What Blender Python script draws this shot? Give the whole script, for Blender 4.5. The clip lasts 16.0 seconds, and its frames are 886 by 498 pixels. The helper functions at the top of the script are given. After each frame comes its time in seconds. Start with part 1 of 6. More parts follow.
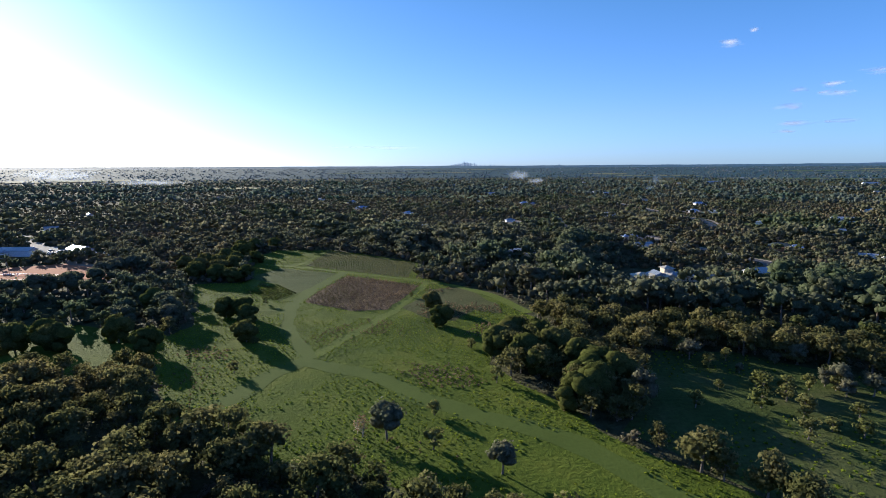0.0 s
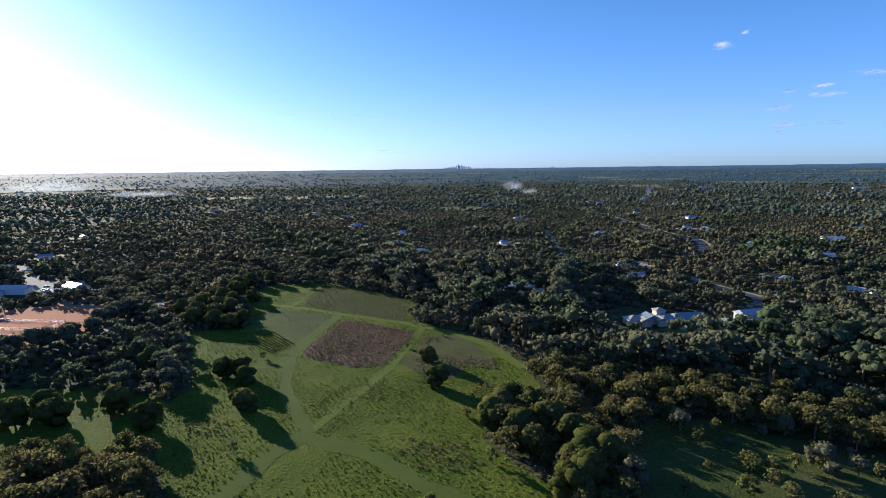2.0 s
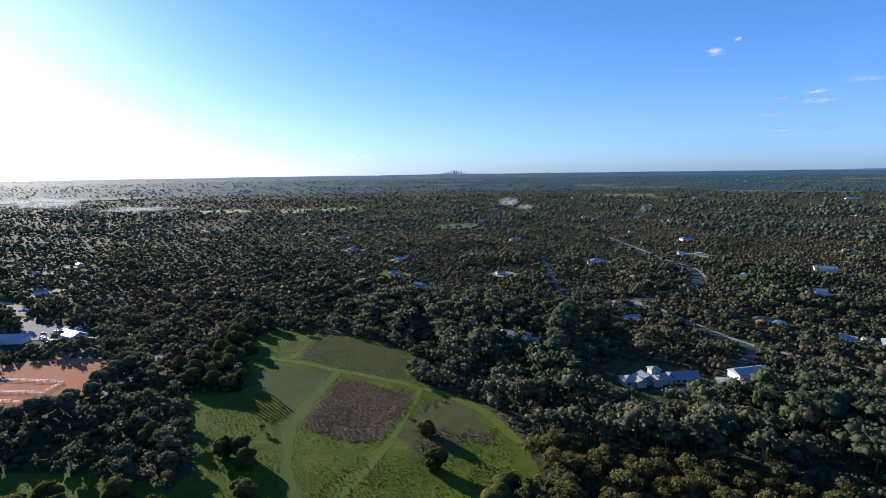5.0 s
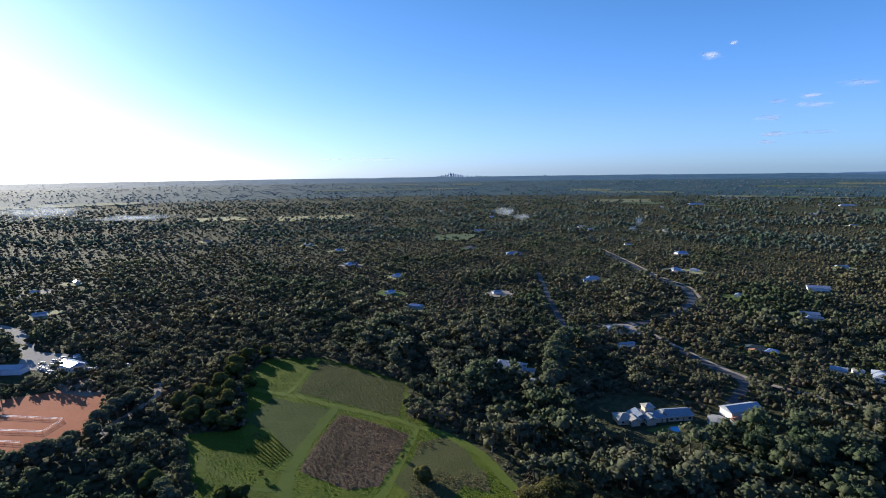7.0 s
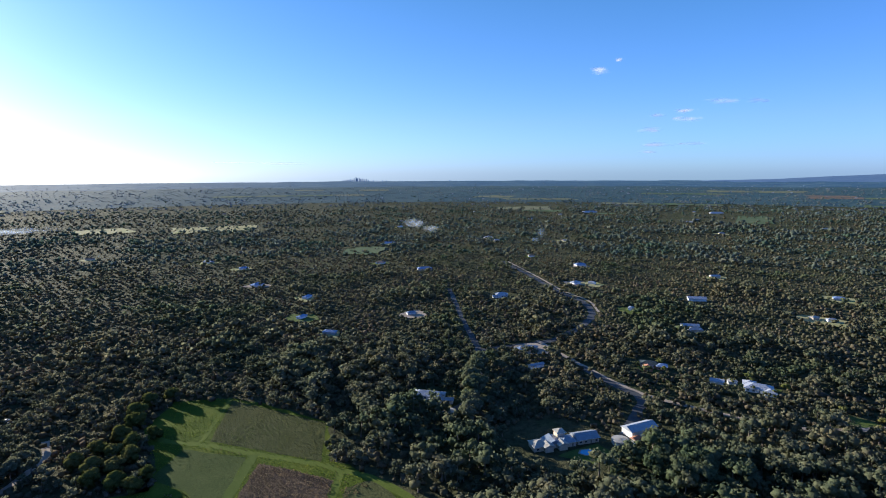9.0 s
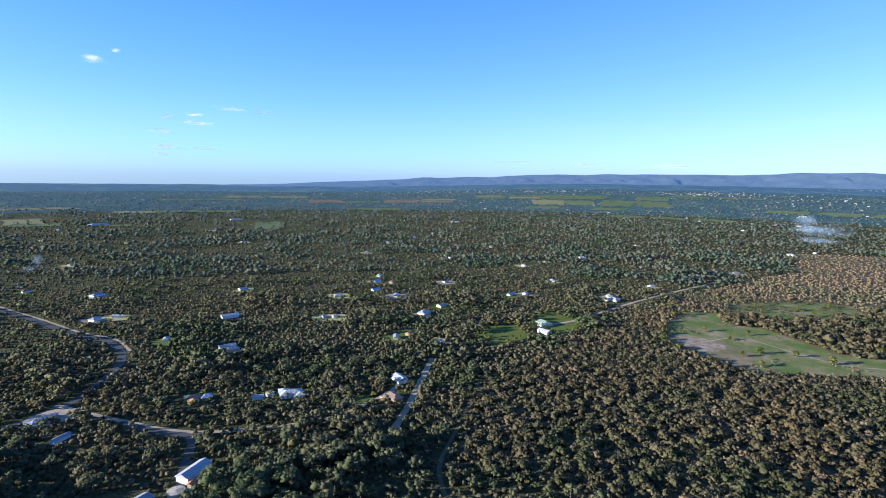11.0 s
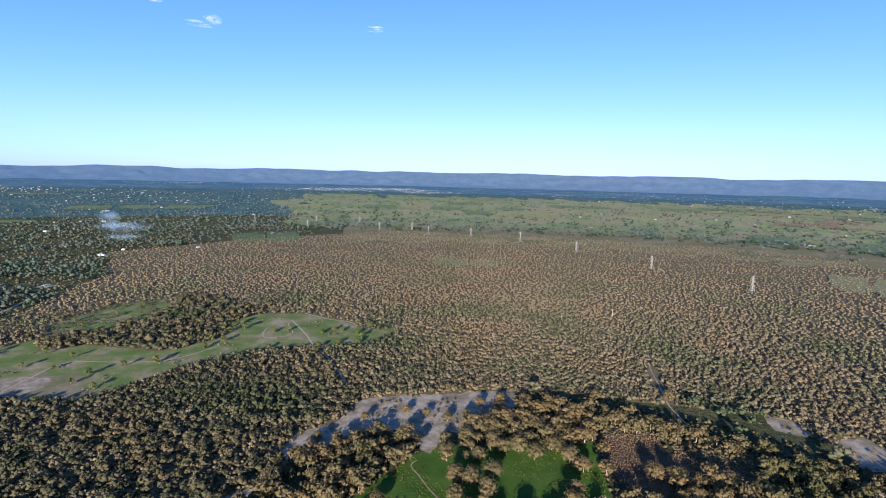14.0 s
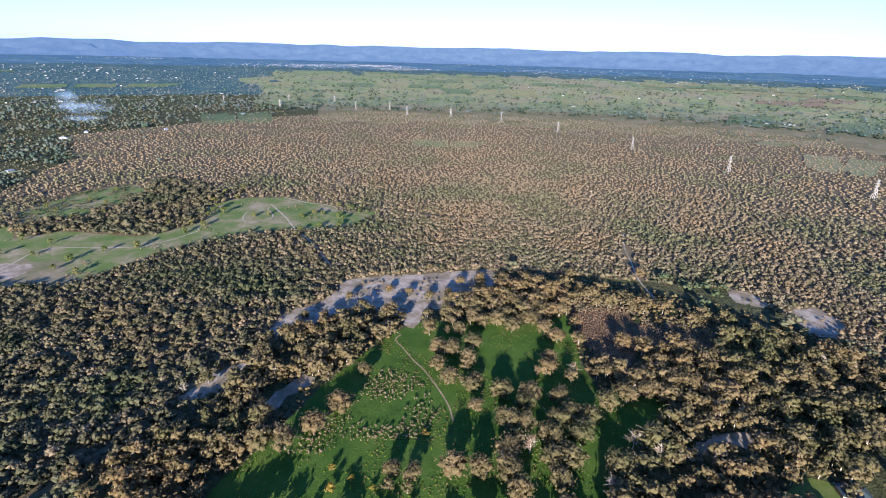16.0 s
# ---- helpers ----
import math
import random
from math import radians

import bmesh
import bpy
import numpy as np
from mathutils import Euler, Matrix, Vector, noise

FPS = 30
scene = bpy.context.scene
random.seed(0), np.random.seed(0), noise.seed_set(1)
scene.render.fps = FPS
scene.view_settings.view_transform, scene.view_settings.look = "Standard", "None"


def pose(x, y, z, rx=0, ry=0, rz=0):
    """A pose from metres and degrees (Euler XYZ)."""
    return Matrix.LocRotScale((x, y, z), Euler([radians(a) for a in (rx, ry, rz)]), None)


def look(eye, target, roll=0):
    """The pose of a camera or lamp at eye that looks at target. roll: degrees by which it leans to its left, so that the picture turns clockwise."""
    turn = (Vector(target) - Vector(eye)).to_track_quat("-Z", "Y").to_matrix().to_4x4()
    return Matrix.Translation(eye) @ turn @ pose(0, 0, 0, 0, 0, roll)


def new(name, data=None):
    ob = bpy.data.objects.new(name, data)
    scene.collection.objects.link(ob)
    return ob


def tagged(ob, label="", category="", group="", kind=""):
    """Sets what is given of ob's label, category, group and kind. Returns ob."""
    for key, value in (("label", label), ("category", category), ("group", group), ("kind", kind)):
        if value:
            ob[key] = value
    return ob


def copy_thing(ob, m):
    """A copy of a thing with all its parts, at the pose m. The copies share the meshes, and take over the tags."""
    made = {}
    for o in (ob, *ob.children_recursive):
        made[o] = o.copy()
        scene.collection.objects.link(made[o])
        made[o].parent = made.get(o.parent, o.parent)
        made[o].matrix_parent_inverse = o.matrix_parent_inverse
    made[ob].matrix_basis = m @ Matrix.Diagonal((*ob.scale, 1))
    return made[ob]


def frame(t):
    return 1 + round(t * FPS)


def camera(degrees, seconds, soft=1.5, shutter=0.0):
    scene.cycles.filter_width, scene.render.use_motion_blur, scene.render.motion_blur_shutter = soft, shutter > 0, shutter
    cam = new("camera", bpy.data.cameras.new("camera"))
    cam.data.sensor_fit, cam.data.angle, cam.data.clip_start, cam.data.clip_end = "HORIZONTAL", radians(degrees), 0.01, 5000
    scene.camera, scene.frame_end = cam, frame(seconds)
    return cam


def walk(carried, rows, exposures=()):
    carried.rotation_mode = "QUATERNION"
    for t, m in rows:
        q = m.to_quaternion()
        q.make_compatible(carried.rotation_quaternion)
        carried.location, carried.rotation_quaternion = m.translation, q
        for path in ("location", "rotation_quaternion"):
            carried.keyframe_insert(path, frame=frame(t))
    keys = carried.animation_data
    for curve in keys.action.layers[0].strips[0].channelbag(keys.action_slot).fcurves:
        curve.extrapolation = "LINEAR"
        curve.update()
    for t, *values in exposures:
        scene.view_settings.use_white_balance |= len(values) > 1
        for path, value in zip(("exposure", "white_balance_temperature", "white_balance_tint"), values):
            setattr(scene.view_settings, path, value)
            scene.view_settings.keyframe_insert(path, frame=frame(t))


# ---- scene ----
cam = camera(79.92, 16.0, soft=1.0)
PATH = [
    (0, (-0.00, 0.00, 52.00), (-0.00, 98.86, 36.92), -0.29),
    (0.5, (0.13, -0.08, 57.55), (0.63, 98.75, 42.32), -0.38),
    (1, (0.14, 0.01, 62.76), (0.96, 98.85, 47.60), -0.52),
    (1.5, (0.22, 0.26, 68.02), (1.13, 99.12, 52.99), -0.61),
    (2, (0.17, 0.43, 72.94), (1.14, 99.30, 57.97), -0.68),
    (2.5, (0.08, 0.95, 77.96), (1.14, 99.84, 63.14), -0.72),
    (3, (0.16, 1.45, 82.43), (1.23, 100.36, 67.70), -0.76),
    (3.5, (0.06, 1.93, 87.18), (1.20, 100.84, 72.45), -0.85),
    (4, (-0.23, 2.26, 91.60), (1.03, 101.19, 77.06), -0.81),
    (4.2, (-0.33, 2.37, 93.37), (1.02, 101.31, 78.87), -0.80),
    (6.3, (0.01, 1.88, 113.37), (2.37, 100.77, 98.75), -0.77),
    (6.5, (0.06, 1.83, 115.27), (2.44, 100.75, 100.78), -0.76),
    (7, (0.19, 1.71, 120.01), (2.57, 100.63, 105.55), -0.77),
    (7.5, (0.05, 1.60, 124.18), (2.55, 100.53, 109.82), -0.74),
    (8, (-0.72, 1.87, 128.43), (2.02, 100.81, 114.18), -0.64),
    (8.2, (-1.45, 2.13, 130.09), (2.02, 101.04, 115.80), -0.60),
    (8.6, (-3.19, 1.80, 134.13), (4.75, 100.47, 119.93), -0.51),
    (9, (-6.65, 0.69, 139.18), (13.26, 97.67, 125.08), -0.26),
    (9.4, (-10.83, -0.95, 144.79), (24.66, 91.48, 130.79), 0.08),
    (9.8, (-14.72, -2.90, 150.48), (36.58, 81.80, 136.57), 0.44),
    (10.3, (-17.67, -5.40, 156.99), (50.69, 66.28, 143.21), 0.87),
    (10.5, (-18.42, -6.36, 159.49), (55.65, 59.41, 145.76), 0.93),
    (11, (-19.47, -8.74, 165.25), (66.80, 40.02, 151.85), 0.97),
    (11.5, (-21.26, -10.44, 170.64), (73.68, 18.09, 157.52), 1.01),
    (12, (-23.03, -9.91, 176.83), (75.99, -5.08, 163.73), 0.98),
    (12.5, (-24.03, -9.14, 182.44), (74.55, -19.65, 169.33), 1.09),
    (13, (-24.93, -8.38, 188.28), (70.50, -35.23, 175.19), 1.22),
    (13.5, (-25.59, -7.17, 192.57), (61.20, -55.12, 179.60), 1.34),
    (14, (-26.11, -6.51, 194.30), (52.71, -66.68, 181.33), 1.42),
    (14.5, (-26.30, -6.31, 194.13), (51.10, -68.19, 180.74), 1.39),
    (15, (-26.13, -6.31, 193.96), (49.70, -68.28, 173.75), 1.36),
    (15.5, (-25.12, -6.48, 194.03), (48.89, -67.90, 166.62), 1.45),
    (16, (-24.71, -6.38, 194.08), (47.31, -66.69, 159.77), 1.54),
]
EXPOSURES = [(0, 1.3, 5850, 8), (8.2, 1.22, 5750, 8), (10.3, 1.72, 5750, 7), (11.5, 1.78, 5770, 7), (12.5, 1.76, 5800, 8), (14.5, 1.6, 5850, 9), (15.2, 1.68, 5700, 11), (16, 2.08, 5650, 13)]
walk(cam, [(t, look(eye, target, roll)) for t, eye, target, roll in PATH], EXPOSURES)

# ---- sky and sun ----
SUN_AZ, SUN_EL = -42.5, 12.4          # degrees, clockwise from +y; above the horizon
sun_way = Vector((math.sin(radians(SUN_AZ)) * math.cos(radians(SUN_EL)), math.cos(radians(SUN_AZ)) * math.cos(radians(SUN_EL)), math.sin(radians(SUN_EL))))
world = bpy.data.worlds.new("sky")
scene.world = world
world.use_nodes = True
wn, wl = world.node_tree.nodes, world.node_tree.links
sky = wn.new("ShaderNodeTexSky")
sky.sky_type = "NISHITA"
sky.sun_disc = False
sky.sun_elevation, sky.sun_rotation = radians(SUN_EL), radians(SUN_AZ)
sky.altitude, sky.air_density, sky.dust_density, sky.ozone_density = 50, 1.0, 0.32, 3.0
wn["Background"].inputs["Strength"].default_value = 0.075
# the low sky is a paler, bluer haze all round the horizon
up = wn.new("ShaderNodeSeparateXYZ")
wl.new(wn.new("ShaderNodeTexCoord").outputs["Generated"], up.inputs[0])
low = wn.new("ShaderNodeMapRange")
low.inputs["From Min"].default_value, low.inputs["From Max"].default_value = 0.0, 0.35
low.inputs["To Min"].default_value, low.inputs["To Max"].default_value = 1.0, 0.0
wl.new(up.outputs["Z"], low.inputs["Value"])
tint = wn.new("ShaderNodeMix")
tint.data_type = "RGBA"
tint.inputs[6].default_value, tint.inputs[7].default_value = (0.65, 1.0, 1.28, 1), (0.83, 1.0, 1.8, 1)
wl.new(low.outputs[0], tint.inputs[0])
blue = wn.new("ShaderNodeMix")
blue.data_type, blue.blend_type = "RGBA", "MULTIPLY"
blue.inputs[0].default_value = 1.0
wl.new(sky.outputs["Color"], blue.inputs[6])
wl.new(tint.outputs[2], blue.inputs[7])
# opposite the sun the sky is deeper and less green
turn = wn.new("ShaderNodeVectorMath")
turn.operation = "DOT_PRODUCT"
turn.inputs[1].default_value = (math.sin(radians(SUN_AZ)), math.cos(radians(SUN_AZ)), 0)
wl.new(up.inputs[0].links[0].from_socket, turn.inputs[0])
away = wn.new("ShaderNodeMapRange")
away.inputs["From Min"].default_value, away.inputs["From Max"].default_value = 0.15, -1.0
wl.new(turn.outputs["Value"], away.inputs["Value"])
deep = wn.new("ShaderNodeMix")
deep.data_type, deep.blend_type = "RGBA", "MULTIPLY"
deep.inputs[7].default_value = (0.92, 0.7, 0.96, 1)
wl.new(away.outputs[0], deep.inputs[0])
wl.new(blue.outputs[2], deep.inputs[6])
# towards the sun it is whiter and a little dimmer
near_sun = wn.new("ShaderNodeMapRange")
near_sun.interpolation_type = "SMOOTHSTEP"
near_sun.inputs["From Min"].default_value, near_sun.inputs["From Max"].default_value = -0.5, 0.9
wl.new(turn.outputs["Value"], near_sun.inputs["Value"])
pale_side = wn.new("ShaderNodeMix")
pale_side.data_type, pale_side.blend_type = "RGBA", "MULTIPLY"
pale_side.inputs[7].default_value = (0.78, 0.7, 0.68, 1)
wl.new(near_sun.outputs[0], pale_side.inputs[0])
wl.new(deep.outputs[2], pale_side.inputs[6])
# a thin pale band lies on the horizon
skyline = wn.new("ShaderNodeMapRange")
skyline.inputs["From Min"].default_value, skyline.inputs["From Max"].default_value = 0.09, 0.0
wl.new(up.outputs["Z"], skyline.inputs["Value"])
band = wn.new("ShaderNodeMix")
band.data_type, band.blend_type = "RGBA", "MULTIPLY"
band.inputs[7].default_value = (0.8, 1.04, 1.2, 1)
wl.new(skyline.outputs[0], band.inputs[0])
wl.new(pale_side.outputs[2], band.inputs[6])
wl.new(band.outputs[2], wn["Background"].inputs["Color"])
lamp = bpy.data.lights.new("sun", "SUN")
lamp.energy, lamp.angle, lamp.color = 5.0, radians(0.5), (1.0, 0.86, 0.68)
sun = new("sun", lamp)
sun.matrix_world = look(sun_way * 300, (0, 0, 0))

# ---- materials ----


def material(name, rough=0.9):
    m = bpy.data.materials.new(name)
    m.use_nodes = True
    b = m.node_tree.nodes["Principled BSDF"]
    b.inputs["Roughness"].default_value = rough
    b.inputs["Specular IOR Level"].default_value = 0.2
    return m, m.node_tree.nodes, m.node_tree.links, b


def noise_tex(n, l, scale, detail=4.0, rough=0.6, vec=None):
    t = n.new("ShaderNodeTexNoise")
    t.inputs["Scale"].default_value, t.inputs["Detail"].default_value, t.inputs["Roughness"].default_value = scale, detail, rough
    if vec is None:
        vec = n.new("ShaderNodeNewGeometry").outputs["Position"]
    l.new(vec, t.inputs["Vector"])
    return t


def ramp(n, l, fac, stops):
    r = n.new("ShaderNodeValToRGB")
    e = r.color_ramp.elements
    while len(e) < len(stops):
        e.new(0.5)
    for s, (p, c) in zip(e, stops):
        s.position, s.color = p, (*c, 1)
    l.new(fac, r.inputs["Fac"])
    return r


def mix(n, l, a, b, fac, how="MIX"):
    m = n.new("ShaderNodeMix")
    m.data_type, m.blend_type = "RGBA", how
    for sock, v in ((m.inputs[6], a), (m.inputs[7], b)):
        if isinstance(v, tuple):
            sock.default_value = (*v, 1)
        else:
            l.new(v, sock)
    if isinstance(fac, float):
        m.inputs[0].default_value = fac
    else:
        l.new(fac, m.inputs[0])
    return m.outputs[2]


def add_bump(n, l, b, height, strength, distance):
    u = n.new("ShaderNodeBump")
    u.inputs["Strength"].default_value, u.inputs["Distance"].default_value = strength, distance
    l.new(height, u.inputs["Height"])
    l.new(u.outputs["Normal"], b.inputs["Normal"])


def earth(name, coarse, fine, s1=0.02, s2=0.6, bump=0.4, rough=0.95):
    """A ground cover: patches at one scale, tufts and grains at another."""
    m, n, l, b = material(name, rough)
    b.inputs["Specular IOR Level"].default_value = 0.04
    a = noise_tex(n, l, s1, 6, 0.65)
    f = noise_tex(n, l, s2, 5, 0.7)
    c1 = ramp(n, l, a.outputs["Fac"], coarse)
    c2 = ramp(n, l, f.outputs["Fac"], fine)
    l.new(mix(n, l, c1.outputs["Color"], c2.outputs["Color"], 0.8, "MULTIPLY"), b.inputs["Base Color"])
    add_bump(n, l, b, f.outputs["Fac"], bump, 0.5)
    return m


GREY = [(0.3, (0.45, 0.45, 0.42)), (0.7, (1, 1, 1))]
soil = earth("woodland_floor", [(0.3, (0.05, 0.062, 0.028)), (0.46, (0.068, 0.072, 0.036)), (0.6, (0.088, 0.084, 0.046)), (0.72, (0.06, 0.078, 0.03))], [(0.36, (0.35, 0.38, 0.35)), (0.6, (1, 1, 1))], 0.012, 0.2, 1.0)
for _node in soil.node_tree.nodes:
    if _node.type == "BUMP":
        _node.inputs["Distance"].default_value = 3.0
grass = earth("meadow_grass", [(0.32, (0.06, 0.088, 0.013)), (0.5, (0.088, 0.12, 0.016)), (0.66, (0.12, 0.142, 0.022))], [(0.3, (0.55, 0.55, 0.5)), (0.7, (1, 1, 1))], 0.05, 0.9, 0.8)
paddock_grass = earth("paddock_grass", [(0.32, (0.04, 0.082, 0.016)), (0.5, (0.058, 0.108, 0.02)), (0.66, (0.08, 0.122, 0.026))], [(0.3, (0.55, 0.55, 0.5)), (0.7, (1, 1, 1))], 0.05, 0.9, 1.0)
sparse_grass = earth("sparse_grass", [(0.32, (0.052, 0.075, 0.022)), (0.5, (0.072, 0.095, 0.028)), (0.66, (0.1, 0.108, 0.042))], GREY, 0.05, 0.9, 1.0)
track_grass = earth("mown_track_grass", [(0.3, (0.105, 0.14, 0.026)), (0.7, (0.14, 0.175, 0.034))], GREY, 0.08, 1.2, 0.2)
mown_grass = earth("mown_lane_grass", [(0.3, (0.07, 0.098, 0.02)), (0.7, (0.088, 0.118, 0.025))], [(0.3, (0.8, 0.8, 0.78)), (0.7, (1, 1, 1))], 0.08, 1.2, 0.2)
dry_grass = earth("dry_pasture", [(0.3, (0.26, 0.26, 0.11)), (0.5, (0.34, 0.31, 0.16)), (0.7, (0.25, 0.28, 0.09))], [(0.3, (0.75, 0.75, 0.75)), (0.7, (1, 1, 1))], 0.02, 0.5, 0.2)
clearing_grass = earth("clearing_grass", [(0.36, (0.09, 0.138, 0.04)), (0.48, (0.13, 0.16, 0.06)), (0.56, (0.195, 0.18, 0.1)), (0.68, (0.28, 0.24, 0.17))], [(0.3, (0.7, 0.7, 0.68)), (0.7, (1, 1, 1))], 0.03, 0.4, 0.3)
clearing_tan = earth("clearing_tan_grass", [(0.34, (0.13, 0.135, 0.068)), (0.5, (0.19, 0.165, 0.105)), (0.66, (0.27, 0.225, 0.165))], [(0.3, (0.62, 0.62, 0.6)), (0.7, (1, 1, 1))], 0.03, 0.4, 0.3)
heath_soil = earth("heath_floor", [(0.3, (0.13, 0.108, 0.068)), (0.7, (0.175, 0.14, 0.092))], GREY, 0.02, 0.5)
scrub_floor = earth("open_scrub_floor", [(0.32, (0.12, 0.13, 0.06)), (0.5, (0.17, 0.15, 0.085)), (0.68, (0.235, 0.2, 0.135))], [(0.3, (0.55, 0.55, 0.53)), (0.7, (1, 1, 1))], 0.01, 0.12, 0.4)
brown_field = earth("brown_field", [(0.3, (0.12, 0.085, 0.055)), (0.6, (0.165, 0.12, 0.08))], GREY, 0.06, 1.0, 0.8)
olive_field = earth("olive_field", [(0.3, (0.075, 0.085, 0.03)), (0.6, (0.1, 0.104, 0.042))], GREY, 0.06, 1.0, 0.8)
dull_field = earth("dull_field", [(0.3, (0.055, 0.08, 0.022)), (0.6, (0.078, 0.1, 0.03))], GREY, 0.06, 1.0, 0.5)
dirt = earth("tan_dirt", [(0.3, (0.22, 0.16, 0.11)), (0.7, (0.3, 0.22, 0.16))], [(0.3, (0.75, 0.75, 0.75)), (0.7, (1, 1, 1))], 0.1, 0.8, 0.2)
red_sand = earth("red_arena_sand", [(0.3, (0.36, 0.13, 0.065)), (0.7, (0.44, 0.17, 0.09))], [(0.3, (0.8, 0.8, 0.8)), (0.7, (1, 1, 1))], 0.04, 0.5, 0.1)
white_sand = earth("pale_sand", [(0.3, (0.15, 0.125, 0.085)), (0.45, (0.21, 0.172, 0.13)), (0.6, (0.36, 0.31, 0.265)), (0.7, (0.19, 0.152, 0.108))], [(0.3, (0.7, 0.7, 0.7)), (0.7, (1, 1, 1))], 0.06, 0.6, 0.3)
gravel = earth("gravel", [(0.3, (0.28, 0.23, 0.18)), (0.7, (0.38, 0.32, 0.26))], [(0.3, (0.75, 0.75, 0.75)), (0.7, (1, 1, 1))], 0.08, 0.8, 0.2)
asphalt = earth("asphalt", [(0.3, (0.06, 0.065, 0.07)), (0.7, (0.09, 0.09, 0.095))], [(0.3, (0.8, 0.8, 0.8)), (0.7, (1, 1, 1))], 0.1, 1.0, 0.05, 0.6)
concrete = earth("pale_paving", [(0.3, (0.26, 0.24, 0.22)), (0.7, (0.34, 0.32, 0.29))], [(0.3, (0.8, 0.8, 0.8)), (0.7, (1, 1, 1))], 0.15, 1.0, 0.05)
lawn = earth("lawn", [(0.3, (0.085, 0.12, 0.032)), (0.5, (0.115, 0.15, 0.042)), (0.7, (0.15, 0.16, 0.06))], GREY, 0.1, 1.0, 0.3)
far_field = earth("far_pasture", [(0.3, (0.075, 0.115, 0.055)), (0.5, (0.1, 0.135, 0.066)), (0.7, (0.13, 0.14, 0.08))], [(0.3, (0.7, 0.7, 0.7)), (0.7, (1, 1, 1))], 0.006, 0.03, 0.1)
plain = earth("hazed_plain", [(0.3, (0.026, 0.05, 0.05)), (0.5, (0.045, 0.076, 0.07)), (0.66, (0.085, 0.115, 0.082))], [(0.35, (0.45, 0.48, 0.52)), (0.65, (1, 1, 1))], 0.006, 0.04, 0.3)
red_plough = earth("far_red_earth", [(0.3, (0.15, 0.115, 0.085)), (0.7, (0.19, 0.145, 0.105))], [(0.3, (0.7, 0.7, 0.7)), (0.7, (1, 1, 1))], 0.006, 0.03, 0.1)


# haze over the plain is put in as blue emission on a blued base
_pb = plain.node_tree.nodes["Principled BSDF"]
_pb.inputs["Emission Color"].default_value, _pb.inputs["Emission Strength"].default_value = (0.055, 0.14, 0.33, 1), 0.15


mid_floor = earth("hazed_woodland_floor", [(0.3, (0.03, 0.052, 0.038)), (0.5, (0.045, 0.07, 0.048)), (0.66, (0.075, 0.092, 0.055))], [(0.35, (0.35, 0.4, 0.42)), (0.65, (1, 1, 1))], 0.008, 0.05, 0.5)
# blue emission here imitates haze between the far trees
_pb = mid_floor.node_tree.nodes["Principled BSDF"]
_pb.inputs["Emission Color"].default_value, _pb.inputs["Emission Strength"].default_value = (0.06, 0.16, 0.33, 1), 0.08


def foliage(name, dark, mid, pale, patch=0.05):
    """Leaves: each clump its own tone, whole trees drift in hue; some light passes through."""
    m, n, l, b = material(name, 1.0)
    b.inputs["Specular IOR Level"].default_value = 0.0
    geo = n.new("ShaderNodeNewGeometry")
    a = noise_tex(n, l, patch, 3, 0.5, geo.outputs["Position"])
    c1 = ramp(n, l, a.outputs["Fac"], [(0.33, dark), (0.5, mid), (0.67, pale)])
    c2 = ramp(n, l, geo.outputs["Random Per Island"], [(0.0, (0.8, 0.81, 0.8)), (1.0, (1.08, 1.07, 1.06))])
    w = noise_tex(n, l, 0.008, 3, 0.6, geo.outputs["Position"])
    c3 = ramp(n, l, w.outputs["Fac"], [(0.36, (0.7, 0.86, 0.74)), (0.5, (1, 1, 1)), (0.64, (1.1, 1.02, 0.97))])
    col = mix(n, l, c1.outputs["Color"], c2.outputs["Color"], 0.9, "MULTIPLY")
    col = mix(n, l, col, c3.outputs["Color"], 1.0, "MULTIPLY")
    rough = noise_tex(n, l, 1.9, 4, 0.75, geo.outputs["Position"])
    mottle = ramp(n, l, rough.outputs["Fac"], [(0.36, (0.78, 0.78, 0.8)), (0.6, (1.3, 1.3, 1.3))])
    col = mix(n, l, col, mottle.outputs["Color"], 1.0, "MULTIPLY")
    l.new(col, b.inputs["Base Color"])
    add_bump(n, l, b, rough.outputs["Fac"], 0.7, 0.6)
    t = n.new("ShaderNodeBsdfTranslucent")
    l.new(col, t.inputs["Color"])
    s = n.new("ShaderNodeMixShader")
    s.inputs[0].default_value = 0.5
    l.new(b.outputs[0], s.inputs[1])
    l.new(t.outputs[0], s.inputs[2])
    l.new(s.outputs[0], n["Material Output"].inputs["Surface"])
    return m


leaf_gum = foliage("gum_leaves", (0.108, 0.122, 0.075), (0.138, 0.145, 0.09), (0.178, 0.166, 0.106), 0.1)
leaf_near = foliage("near_gum_leaves", (0.095, 0.10, 0.038), (0.135, 0.13, 0.052), (0.175, 0.155, 0.072), 0.12)
leaf_dark = foliage("dark_leaves", (0.075, 0.09, 0.026), (0.10, 0.11, 0.034), (0.135, 0.13, 0.048))
leaf_heath = foliage("heath_leaves", (0.2, 0.168, 0.108), (0.237, 0.194, 0.128), (0.275, 0.217, 0.148), 0.1)
leaf_thick = foliage("olive_heath_leaves", (0.102, 0.1, 0.058), (0.13, 0.12, 0.074), (0.165, 0.14, 0.09), 0.08)
leaf_scrub = foliage("scrub_leaves", (0.112, 0.112, 0.07), (0.14, 0.13, 0.086), (0.175, 0.146, 0.104), 0.03)
leaf_dry = foliage("dry_scrub_leaves", (0.18, 0.125, 0.075), (0.23, 0.155, 0.092), (0.28, 0.185, 0.115))
